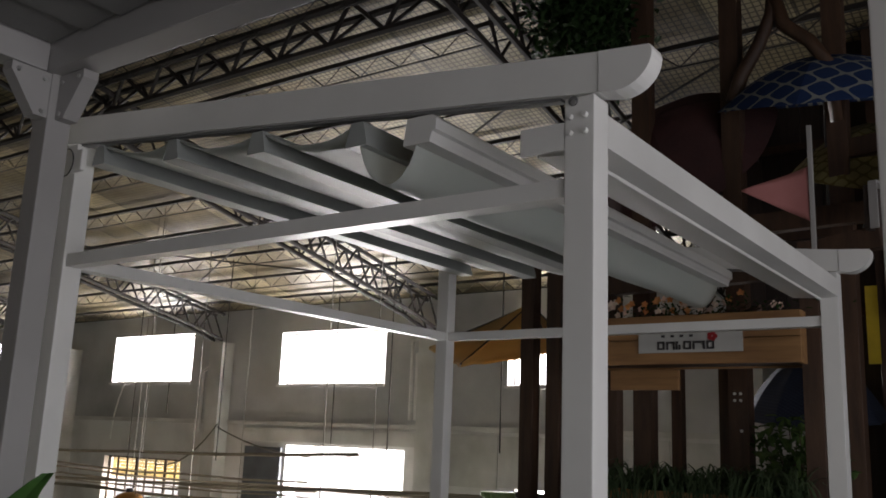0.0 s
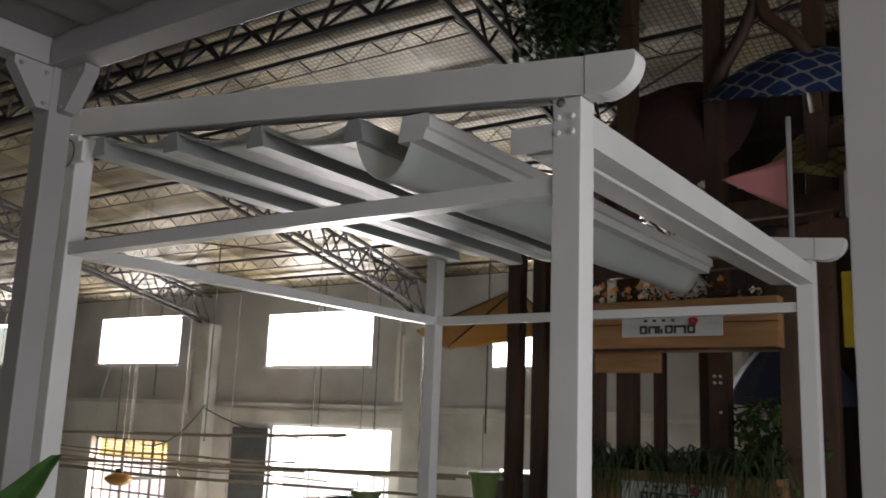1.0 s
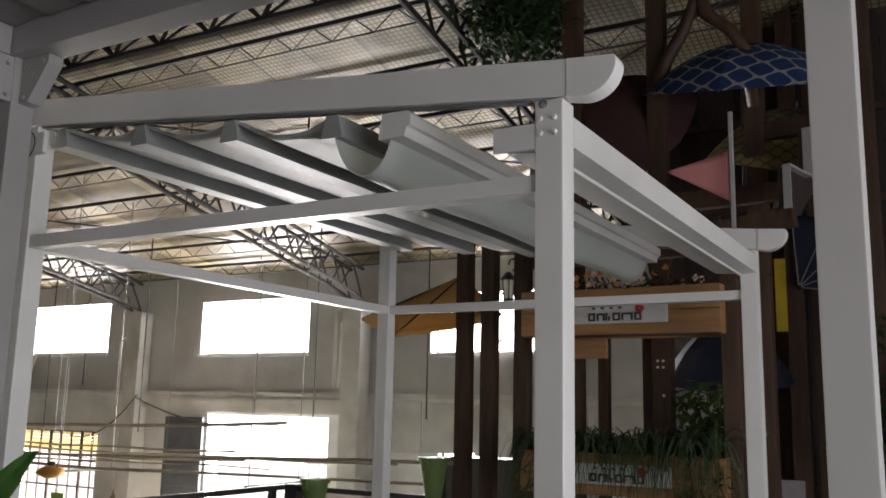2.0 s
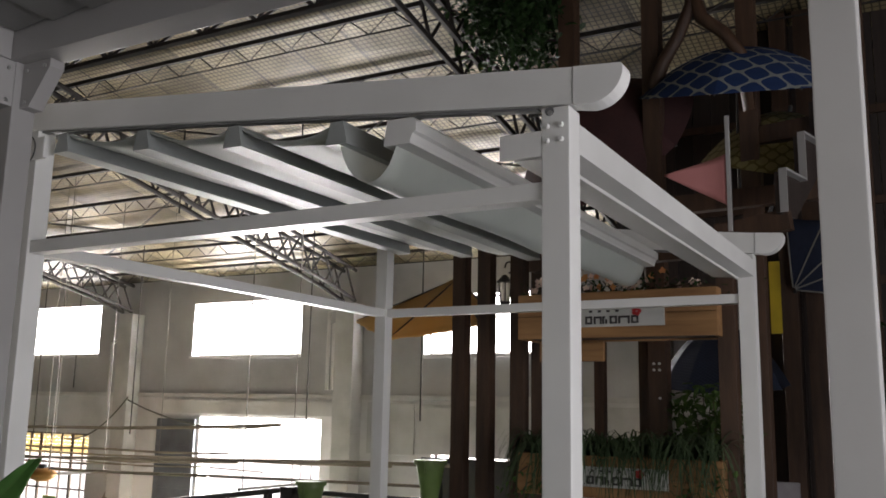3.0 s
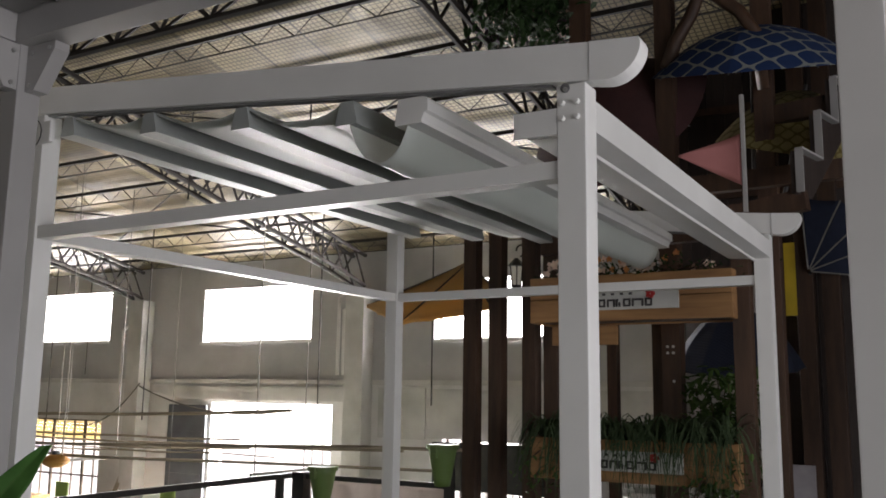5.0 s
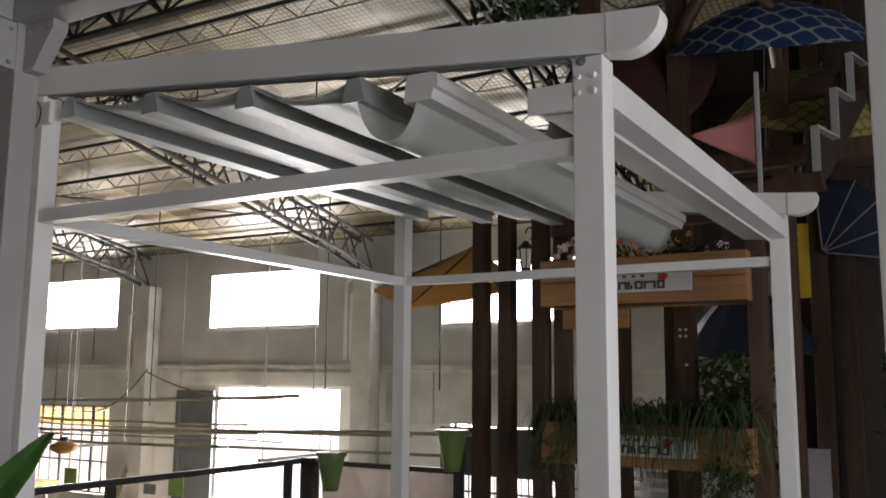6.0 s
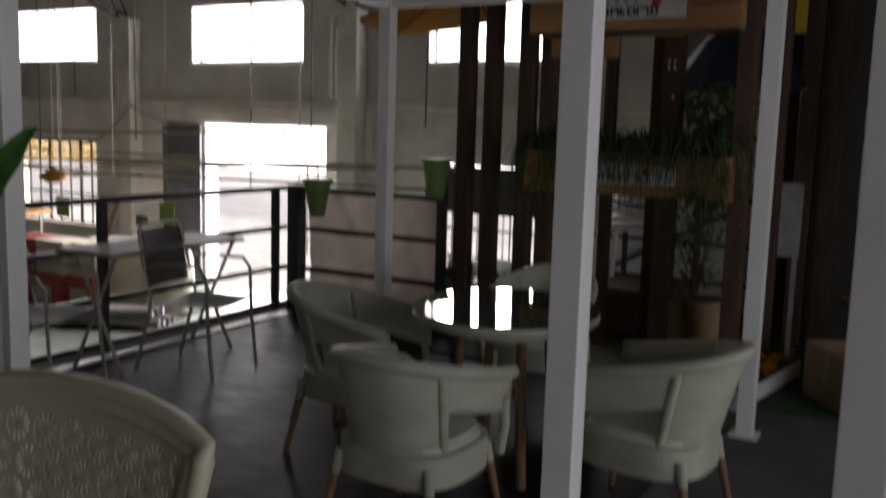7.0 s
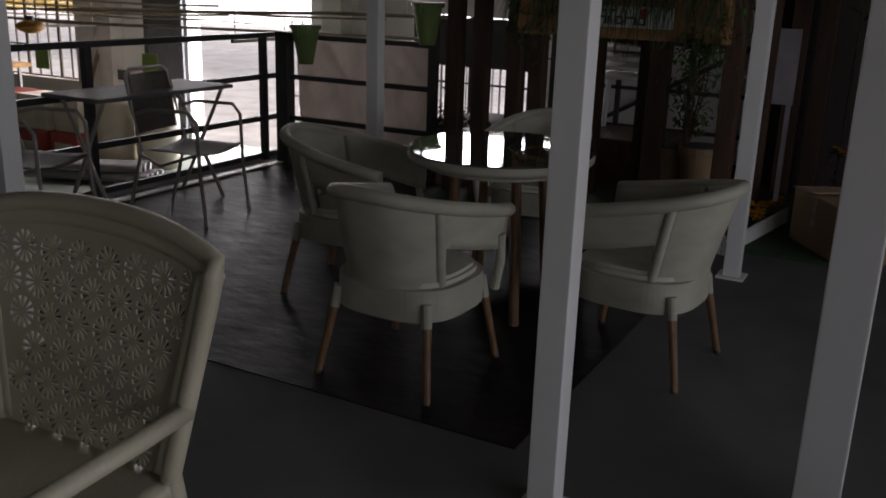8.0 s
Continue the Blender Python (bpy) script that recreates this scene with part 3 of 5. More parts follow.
# ---- things on the hall floor ----
M_cream = material("cream_drum", (0.62, 0.57, 0.47), 0.5, second=(0.52, 0.46, 0.36), scale=4)
M_red = material("red_carton_print", (0.45, 0.08, 0.07), 0.7, second=(0.34, 0.06, 0.05), scale=8)
M_card = material("brown_cardboard", (0.30, 0.20, 0.115), 0.85, second=(0.24, 0.155, 0.085), scale=5, bump=0.1, bump_scale=30)
M_grey = material("grey_wrap", (0.35, 0.33, 0.34), 0.5, second=(0.22, 0.2, 0.22), scale=5, bump=0.5, bump_scale=12)
for x, y, r, h in ((-11.0, 7.75, 0.3, 0.85), (-9.75, 7.1, 0.34, 1.0), (-9.1, 7.3, 0.32, 0.95), (-10.35, 7.4, 0.28, 0.9)):
    d = thing("drum", "cream plastic drum on the hall floor", "drum", (x, y, HALL_Z), group="drums")
    part("body", tube([(0, 0, h * k / 8) for k in range(9)], lambda u, r=r: r * (1 - 0.06 * abs(2 * u - 1)), 20), M_cream, d, "", True)
    part("lid", rod((0, 0, h), (0, 0, h + 0.03), r * 0.96, 20), M_white2, d)
for x, y, z, w, m_ in ((-11.0, 6.3, 0, 0.6, M_red), (-10.36, 6.45, 0, 0.55, M_red), (-10.95, 6.4, 0.5, 0.6, M_cream), (-10.3, 6.5, 0.5, 0.5, M_cream), (-11.6, 6.4, 0, 0.55, M_red), (-11.6, 6.4, 0.5, 0.6, M_red)):
    c = thing("carton", "stacked printed carton on the hall floor", "box", (x, y, HALL_Z + z), group="cartons")
    part("body", box(0, 0, 0, w, 0.5, 0.49, 0.005), m_, c)
    part("label", box(0.08, -0.004, 0.12, w - 0.1, -0.001, 0.34), M_cream, c)
for k in range(7):
    p = tagged(mesh_ob("wrapped_profile", tube([(-9.7 + 0.02 * k, 5.7 + 0.12 * (k % 4), HALL_Z + 0.08 + 0.13 * (k // 4)), (-9.0, 5.95 + 0.12 * (k % 4), HALL_Z + 0.09 + 0.13 * (k // 4)), (-8.3 - 0.03 * k, 6.3 + 0.12 * (k % 4), HALL_Z + 0.08 + 0.13 * (k // 4))], 0.06, 10), M_grey), "long profile wrapped in grey plastic on the floor", "profile", "wrapped profiles")
bench = thing("work_stand", "orange-topped steel work stand by the window", "stand", (-12.1, 6.5, HALL_Z))
M_orange = material("orange_board", (0.55, 0.27, 0.06), 0.6, second=(0.45, 0.2, 0.04), scale=6)
for lx in (0, 0.55):
    for ly in (0, 0.4):
        part("leg", box(lx, ly, 0, lx + 0.04, ly + 0.04, 1.3), M_white2, bench)
part("top", box(-0.1, -0.05, 1.3, 0.75, 0.5, 1.36, 0.005), M_orange, bench)
part("shelf", box(-0.02, 0.0, 0.5, 0.6, 0.44, 0.53), M_orange, bench)
M_lime = material("lime_paper", (0.42, 0.55, 0.14), 0.7, scale=5)
for x, z in ((-9.277, 0.221), (-7.419, 0.263)):
    n_ = thing("notice_card", "lime green notice card hung on the poles", "card", group="notice cards")
    part("card", box(x, 5.5, z, x + 0.24, 5.51, z + 0.26, 0.002), M_lime, n_)
    part("string", rod((x + 0.12, 5.505, z + 0.255), (x + 0.12, 5.505, roof_z(5.5) + 0.03), 0.003, 5), M_wire, n_)
lamp_y = thing("hanging_bowl", "round orange bowl lamp hung under the poles", "lamp", (-9.316, 5.5, 0.729))
part("bowl", tube([(0, 0, 0.16 * k / 8 - 0.08) for k in range(9)], lambda u: 0.02 + 0.16 * math.sin(math.pi * min(max(u, 0.04), 0.96)) ** 0.6, 20), M_orange, lamp_y, "", True)
part("cap", rod((0, 0, 0.08), (0, 0, 0.13), 0.05, 12), M_steel, lamp_y)
part("cord", rod((0, 0, 0.12), (0, 0, roof_z(5.5) - 0.75), 0.004, 5), M_wire, lamp_y)
# plank leaning on the pillar
tagged(mesh_ob("leaning_plank", box(-0.05, -0.015, 0, 0.05, 0.015, 2.3, m=pose(-12.4, 8.6, HALL_Z, -12, 14, 0)), M_pole), "grey plank leaning against the wall", "plank")

# ---- railing, banner and pots ----
rail = thing("railing", "black steel railing along the platform edge", "railing")
for y in (-1.6, 0.0, 1.7, 3.36):
    part("post", box(-3.87, y - 0.025, 0.03, -3.82, y + 0.025, 1.0, 0.003), M_steel, rail)
for z in (0.99, 0.68, 0.36, 0.07):
    part("bar", box(-3.865, -1.6, z - 0.02, -3.825, 3.5, z + 0.02, 0.003), M_steel, rail)
part("corner_post", box(-3.80, 3.45, 0.004, -3.69, 3.55, 1.02, 0.004), M_steel, rail)
rail2 = thing("railing", "black steel railing hung with a clear banner", "railing")
for z in (0.99, 0.68, 0.36, 0.07):
    part("bar", box(-3.69, 3.48, z - 0.018, -2.4, 3.52, z + 0.018, 0.003), M_steel, rail2)
for x in (-2.42, -2.28):
    part("post", box(x - 0.03, 3.47, 0.004, x + 0.03, 3.53, 1.12, 0.003), M_steel, rail2)
rail3 = thing("railing", "black steel stair railing behind the timber posts", "railing")
for z in (1.0, 0.62, 0.3, 0.06):
    part("bar", box(-2.25, 5.28, z - 0.015, 0.2, 5.31, z + 0.015), M_steel, rail3)
for k in range(5):
    part("post", box(-2.25 + 0.6 * k, 5.28, 0.004, -2.21 + 0.6 * k, 5.31, 1.0), M_steel, rail3)
part("stair_rail", tube([(-2.2, 5.5, 0.1), (-0.6, 5.5, 1.0)], 0.02), M_steel, rail3)
M_banner = material("creased_translucent_banner", (0.60, 0.57, 0.55), 0.28, second=(0.30, 0.28, 0.27), scale=2.6, bump=0.5, bump_scale=7, spread=(0.42, 0.58), stretch=(1, 1, 0.5))
let_light_through(M_banner, (0.6, 0.54, 0.5), 0.5)
def banner_fn(u, v):
    x = -3.67 + 1.22 * u
    return (x, 3.55 + 0.03 * abs(noise.noise(Vector((u * 5, v * 4, 2)))) + 0.02 * abs(math.sin(u * 9 + v * 4)) + 0.012 * abs(math.sin(u * 13 - v * 7)), 0.06 + 0.9 * v)
ban = tagged(mesh_ob("banner", grid_mesh(banner_fn, 50, 34, 0.002), M_banner, True), "creased plastic banner tied behind the railing", "banner")
M_pot = material("green_plastic_pot", (0.20, 0.29, 0.11), 0.4, second=(0.16, 0.23, 0.08), scale=4)
let_light_through(M_pot, (0.25, 0.40, 0.10), 0.3)
def railing_pot(x, y, z):
    p = thing("railing_pot", "green plastic pot hooked on the railing", "pot", (x, y, z), group="railing pots")
    part("body", tube([(0, 0, 0.27 * k / 6) for k in range(7)], lambda u: 0.055 + 0.05 * u, 18), M_pot, p, "", True)
    part("rim", rod((0, 0, 0.255), (0, 0, 0.285), 0.118, 18), M_pot, p)
    part("hook", box(-0.02, -0.13, 0.2, 0.02, -0.1, 0.28), M_pot, p)
    return p
railing_pot(-3.45, 3.38, 0.8)
railing_pot(-2.42, 3.4, 1.0)

# ---- wire chairs and grey table by the railing ----
def wire_chair(x, y, turn):
    c = thing("metal_chair", "slim grey tubular metal armchair with a slatted seat", "chair", (x, y, 0.004), turn, "metal chairs")
    M = M_frame
    for s in (-1, 1):
        part("side_frame", tube([(s * 0.24, 0.25, 0), (s * 0.235, 0.22, 0.3), (s * 0.235, 0.21, 0.6), (s * 0.235, 0.16, 0.66), (s * 0.235, -0.1, 0.66), (s * 0.23, -0.2, 0.63)], 0.011), M, c)
        part("rear_leg", tube([(s * 0.22, -0.3, 0), (s * 0.22, -0.18, 0.42), (s * 0.215, -0.24, 0.66), (s * 0.2, -0.28, 0.84)], 0.011), M, c)
        part("brace", tube([(s * 0.235, 0.2, 0.42), (s * 0.23, -0.05, 0.33), (s * 0.225, -0.2, 0.4)], 0.009), M, c)
    part("top_rail", tube([(-0.2, -0.28, 0.84), (-0.15, -0.29, 0.87), (0.15, -0.29, 0.87), (0.2, -0.28, 0.84)], 0.011), M, c)
    part("back_sling", grid_mesh(lambda u, v: (-0.2 + 0.4 * u, -0.225 - 0.055 * v - 0.02 * math.sin(math.pi * u), 0.5 + 0.34 * v), 8, 8, 0.004), M_sling, c, "dark mesh sling", True)
    part("seat_sling", grid_mesh(lambda u, v: (-0.225 + 0.45 * u, -0.2 + 0.42 * v, 0.42 - 0.02 * math.sin(math.pi * u)), 8, 8, 0.004), M_sling, c, "dark mesh sling", True)
    return c
M_frame = material("warm_grey_tube", (0.36, 0.33, 0.30), 0.4, 0.3, second=(0.28, 0.25, 0.22), scale=10)
M_sling = material("brown_grey_sling", (0.12, 0.10, 0.09), 0.7, second=(0.09, 0.08, 0.07), scale=20)
wire_chair(-3.16, 1.84, -80)
wire_chair(-3.55, 1.02, -72)
gt = thing("grey_table", "grey topped folding table beside the railing", "table", (-3.5, 1.85, 0.004))
M_greytop = material("grey_table_top", (0.13, 0.125, 0.12), 0.6, second=(0.10, 0.097, 0.094), scale=3)
part("tabletop", box(-0.27, -0.55, 0.71, 0.2, 0.55, 0.735, 0.008), M_greytop, gt)
for s in (-1, 1):
    part("leg", tube([(-0.22, s * 0.48, 0), (0.16, s * 0.48, 0.71)], 0.012), M_frame, gt)
    part("leg", tube([(0.17, s * 0.45, 0), (-0.22, s * 0.45, 0.71)], 0.012), M_frame, gt)

# ---- rattan tub chairs ----
def rattan_chair(x, y, turn):
    c = thing("rattan_chair", "cream woven rattan tub armchair on splayed wood-look legs", "chair", (x, y, 0), turn, "chairs round the table")
    def tub(a):
        # plan of the shell: a from -1 (one arm tip) over 0 (back) to 1
        t = a * math.pi * 0.5
        s = math.sin(t)
        return Vector((0.30 * math.copysign(abs(s) ** 0.8, s), -0.295 + 0.545 * (1 - abs(math.cos(t)) ** 0.85)))
    def top(a):
        return 0.735 - 0.125 * abs(a) ** 1.5
    def shell(u, v):
        a = 2 * u - 1
        p = tub(a)
        lean = 1 + 0.10 * v
        lo = 0.27 if abs(a) < 0.52 else top(a) - 0.15
        z = lo + (top(a) - lo) * v
        grow = 0.84 + 0.22 * (z - 0.27) / 0.45
        return (p.x * (0.82 + 0.12 * (grow - 0.84) / 0.22), (p.y - 0.25) * grow + 0.25, z)
    def band(u, v):
        a = -1 + 0.5 * u
        return shell((a + 1) / 2, v)
    part("backrest", grid_mesh(lambda u, v: shell(0.246 + 0.508 * u, v), 26, 12, 0.03), M_rattan, c, "", True)
    for s in (0, 1):
        part("armrest", grid_mesh(lambda u, v, s=s: shell((0.0 if s == 0 else 0.758) + 0.242 * u, v), 12, 5, 0.03), M_rattan, c, "", True)
    rim = [Vector(shell(k / 40, 1.0)) + Vector((0, 0, 0.004)) for k in range(41)]
    for s in (0.252, 0.748):
        part("back_stile", tube([Vector(shell(s, v / 8)) + Vector((0, 0.012, 0)) for v in range(9)], 0.02, 8), M_rattan, c, "", True)
    part("top_rim", tube(rim, 0.026, 10), M_rattan, c, "", True)
    prof = []
    for k in range(64):
        t = 2 * math.pi * k / 64
        prof.append((0.245 * math.copysign(abs(math.cos(t)) ** 0.7, math.cos(t)), 0.01 + 0.245 * math.copysign(abs(math.sin(t)) ** 0.7, math.sin(t))))
    part("apron", extrude(prof, "z", 0.275, 0.392), M_rattan, c, "", False)
    pr2 = [(p[0] * 0.9, (p[1] - 0.01) * 0.9 + 0.01) for p in prof]
    seat = extrude(pr2, "z", 0.393, 0.425)
    bmesh.ops.bevel(seat, geom=[e for e in seat.edges if abs(e.verts[0].co.z - 0.425) < 1e-4 and abs(e.verts[1].co.z - 0.425) < 1e-4], offset=0.014, segments=2, affect="EDGES")
    part("cushion", seat, M_cushion, c)
    for sx in (-1, 1):
        for sy in (-1, 1):
            leg = part("leg", rod((sx * 0.24, 0.005 + sy * 0.26, 0.0), (sx * 0.19, 0.01 + sy * 0.2, 0.33), 0.0135, 10, 0.018), M_teak, c, "round wood-look leg")
            part("sleeve", rod((sx * 0.2, 0.0095 + sy * 0.212, 0.262), (sx * 0.188, 0.01 + sy * 0.198, 0.345), 0.0185, 10, 0.021), M_rattan, leg, "woven rattan sleeve")
            part("foot", rod((sx * 0.24, 0.005 + sy * 0.26, 0.0), (sx * 0.2365, 0.006 + sy * 0.256, 0.018), 0.014, 10), M_rubber, leg)
        post_ = [Vector(shell(0.02 if sx < 0 else 0.98, 0.4)), Vector((sx * 0.235, 0.235, 0.3))]
        part("arm_post", tube([post_[0], (post_[0] + post_[1]) / 2 + Vector((sx * 0.01, 0.005, 0)), post_[1]], 0.018, 8), M_rattan, c)
    return c
rattan_chair(-0.87, 0.60, -2)
rattan_chair(-0.15, 1.18, 84)
rattan_chair(-1.56, 1.25, -82)
rattan_chair(-1.08, 2.27, 186)

# ---- round table with a dark glass top ----
table = thing("round_table", "round cream rattan table with a reflecting glass top", "table", (-0.88, 1.385, 0))
table.matrix_world = pose(-0.88, 1.385, 0.004, 1.1, 0, 0)
M_tglass = material("dark_table_glass", (0.06, 0.065, 0.06), 0.03, scale=3, rough_var=0.015, coat=1.0)
part("rim", tube([(0.385 * math.cos(2 * math.pi * k / 48), 0.385 * math.sin(2 * math.pi * k / 48), 0.708) for k in range(48)], 0.024, 10, True), M_rattan, table, "", True)
part("glass_top", rod((0, 0, 0.728), (0, 0, 0.736), 0.404, 64), M_tglass, table, "dark reflecting glass top")
part("underframe", rod((0, 0, 0.66), (0, 0, 0.70), 0.34, 32), M_rattan, table)
for k in range(4):
    a = math.pi / 4 + math.pi / 2 * k
    part("leg", rod((0.25 * math.cos(a), 0.25 * math.sin(a), 0), (0.2 * math.cos(a), 0.2 * math.sin(a), 0.66), 0.022, 10), M_teak, table)

# ---- perforated plastic chair close to the camera ----
pc = thing("perforated_chair", "cream plastic armchair with a starburst-pierced back", "chair", (-0.76, -1.01, 0), 180)
def back_point(x, z):
    """Bends the flat back: hollow sideways, leaning backwards."""
    return Vector((x, -0.035 + 0.2 * x * x - 0.16 * (z - 0.45), z))
def edge_half(z):
    return 0.29 + 0.065 * (z - 0.55) / 0.33
def top_line(x):
    return 0.945 - 0.25 * x * x - 1.2 * x ** 4


bm = bmesh.new()
CW, CH, R, THICK = 0.084, 0.074, 0.0365, Vector((0, -0.0045, 0))


def pierced_piece(points, walls):
    """One flat piece of the panel with a front, a back and walls along the named edges."""
    front = [bm.verts.new(back_point(*p)) for p in points]
    rear = [bm.verts.new(back_point(*p) + THICK) for p in points]
    bm.faces.new(front)
    bm.faces.new(rear[::-1])
    for k in walls:
        k2 = (k + 1) % len(points)
        bm.faces.new((front[k2], front[k], rear[k], rear[k2]))


RAYS = 12
for row in range(7):
    z0 = 0.425 + row * CH
    cz = z0 + CH / 2
    for q in range(-5, 6):
        cx = q * CW + (row % 2) * CW / 2
        if abs(cx) > edge_half(cz) + 0.02 or z0 > top_line(cx) - 0.01:
            continue
        if abs(cx) > edge_half(cz) - 0.05 or z0 + CH > top_line(abs(cx) + 0.02) - 0.022:
            x0, x1 = max(cx - CW / 2, -edge_half(cz)), min(cx + CW / 2, edge_half(cz))
            z1 = min(z0 + CH, top_line(max(abs(x0), abs(x1))))
            if x1 - x0 > 0.005 and z1 - z0 > 0.005:
                pierced_piece([(x0, z0), (x1, z0), (x1, z1), (x0, z1)], ())
            continue
        at = lambda a, rad: (cx + rad * math.cos(a), cz + rad * math.sin(a))
        def rim(a):
            k = min(CW / 2 / max(abs(math.cos(a)), 1e-6), CH / 2 / max(abs(math.sin(a)), 1e-6))
            return at(a, k)
        step = 2 * math.pi / RAYS
        corners = sorted(math.atan2(sz * CH, sx * CW) % (2 * math.pi) for sx in (-1, 1) for sz in (-1, 1))
        for k in range(RAYS):
            a0, a1 = k * step, (k + 1) * step
            half = 0.26 * step
            # solid ray between two wedge holes, then the web outside the holes
            pierced_piece([at(a0 - half * 1.6, R * 0.26), at(a0 - half * 0.8, R), at(a0 + half * 0.8, R), at(a0 + half * 1.6, R * 0.26)], (0, 2))
            web = [at(a1, R), at(a1 - half * 0.8, R), at(a0 + half * 0.8, R), at(a0, R), rim(a0)] + [rim(c) for c in corners if a0 < c < a1] + [rim(a1)]
            pierced_piece(web, (1,))
        pierced_piece([at((k + 0.5) * step, R * 0.27) for k in range(RAYS)], ())
bmesh.ops.recalc_face_normals(bm, faces=bm.faces)
part("pierced_back", bm, M_plastic, pc, "starburst-pierced plastic back panel")
def brd(u):
    # frame round the back: up one side, over the top, down the other
    if u < 0.3:
        z = 0.43 + (0.896 - 0.43) * u / 0.3
        x = -edge_half(z)
    elif u > 0.7:
        z = 0.43 + (0.896 - 0.43) * (1 - u) / 0.3
        x = edge_half(z)
    else:
        x = -0.352 + 0.704 * (u - 0.3) / 0.4
        z = top_line(x) + 0.0
        z = max(z, 0.896)
    p = back_point(x, z)
    return p
part("back_frame", tube([brd(k / 60) for k in range(61)], 0.021, 10), M_plastic, pc, "", True)
def head(u, v):
    x = -0.34 + 0.68 * u
    return back_point(x, top_line(x) - 0.05 * v) + Vector((0, 0.003, 0))
part("top_band", grid_mesh(head, 24, 4, 0.012), M_plastic, pc, "", True)
for s in (-1, 1):
    part("side_band", grid_mesh(lambda u, v, s=s: back_point(s * (edge_half(0.44 + 0.43 * v) - 0.042 * u), 0.44 + 0.43 * v) + Vector((0, 0.003, 0)), 3, 12, 0.012), M_plastic, pc, "", True)
    part("armrest", tube([back_point(s * 0.3, 0.585), (s * 0.315, 0.1, 0.585), (s * 0.32, 0.34, 0.575), (s * 0.315, 0.42, 0.53), (s * 0.305, 0.43, 0.4)], 0.021, 10), M_plastic, pc, "", True)
    part("rear_leg", tube([back_point(s * 0.27, 0.44), (s * 0.27, -0.05, 0.25), (s * 0.26, -0.09, 0.0)], 0.022, 10), M_plastic, pc, "", True)
    part("front_leg", tube([(s * 0.305, 0.43, 0.42), (s * 0.305, 0.44, 0.0)], 0.021, 10), M_plastic, pc, "", True)
part("seat", grid_mesh(lambda u, v: (-0.28 + 0.56 * u, -0.03 + 0.47 * v, 0.43 - 0.02 * math.sin(math.pi * u) * math.sin(math.pi * v) + (0.01 if v > 0.95 else 0)), 16, 16, 0.03), M_plastic, pc, "", True)

# ---- timber display frame with planters ----
M_maroon = material("dark_maroon_canvas", (0.055, 0.017, 0.016), 0.85, second=(0.035, 0.012, 0.012), scale=4, bump=0.1)
M_dark = material("near_black_board", (0.035, 0.024, 0.02), 0.7, second=(0.022, 0.015, 0.012), scale=6, bump=0.2, stretch=(5, 5, 0.4), rand=0.3)
frame_t = thing("timber_frame", "tall brown timber posts and beams of a display stand", "frame")
POSTS = [(-2.20, 3.42, 2.9), (-2.0, 3.42, 2.9), (-1.745, 3.42, 2.9), (-1.42, 3.55, 5.2), (-1.6, 3.45, 2.9), (-0.28, 3.12, 2.75), (-0.165, 4.75, 4.7), (0.01, 4.75, 4.7),
         (-0.95, 3.70, 2.3), (-0.825, 3.6, 5.2), (-0.22, 3.75, 5.2), (-1.317, 3.85, 2.3), (0.42, 4.0, 4.9)]
for i, (x, y, h) in enumerate(POSTS):
    w = 0.036 if h == 2.3 else (0.05 if h < 3.5 else 0.06)
    part("post", box(x - w, y - w, 0.0, x + w, y + w, h, 0.004), M_wood, frame_t)
for a, b in (((-0.75, 3.6, 3.0), (0.4, 3.6, 3.02)), ((-0.78, 3.62, 4.75), (0.45, 3.62, 4.75)), ((-1.6, 3.3, 2.62), (-0.3, 3.12, 2.62)), ((-0.3, 3.14, 2.69), (0.1, 3.08, 2.74)), ((-0.2, 3.75, 3.45), (0.42, 3.6, 3.45))):
    A, B = Vector(a), Vector(b)
    d = B - A
    part("cross_beam", box(0, -0.04, -0.06, d.length, 0.04, 0.06, 0.004, m=Matrix.Translation(A) @ d.to_track_quat("X", "Z").to_matrix().to_4x4()), M_wood, frame_t)
for bx, bz in ((-0.843, 1.955), (-0.807, 1.955), (-0.843, 1.915), (-0.807, 1.915), (-0.807, 1.735)):
        part("bolt", rod((bx, 3.54, bz), (bx, 3.53, bz), 0.009, 10), M_bolt, frame_t, "shiny bolt head")
# added dark boards in place of the unlit area behind the stand
back = thing("dark_fill_boards", "added dark boarding filling the dark area behind the stand", "partition", (0, 5.0, 0))
for k in range(27):
    x = -0.42 + 0.15 * k
    part("board", box(x, 0, 0.0, x + 0.146, 0.03, 4.75, 0.003), M_dark, back)
for k in range(5):
    x = -1.2 + 0.15 * k
    part("board", box(x, 0, 2.55, x + 0.146, 0.03, 4.2 + 0.1 * k, 0.003), M_dark, back)
for z in (2.6, 3.2, 3.9):
    part("batten", box(-1.2, -0.042, z, 3.6, -0.002, z + 0.06), M_wood, back)
# curved tree limbs on the frame
for pts in ([(-0.79, 3.5, 3.8), (-0.73, 3.5, 3.97), (-0.62, 3.5, 4.14), (-0.53, 3.5, 4.35), (-0.5, 3.5, 4.8)],
            [(-0.54, 3.5, 4.55), (-0.46, 3.5, 4.25), (-0.31, 3.5, 4.11), (-0.21, 3.5, 3.94), (-0.2, 3.62, 3.6)]):
    tagged(mesh_ob("tree_limb", tube(pts, lambda u: 0.05 - 0.012 * u, 9), M_wood, True), "bent dark wooden limb fixed to the stand", "limb", "tree limbs")

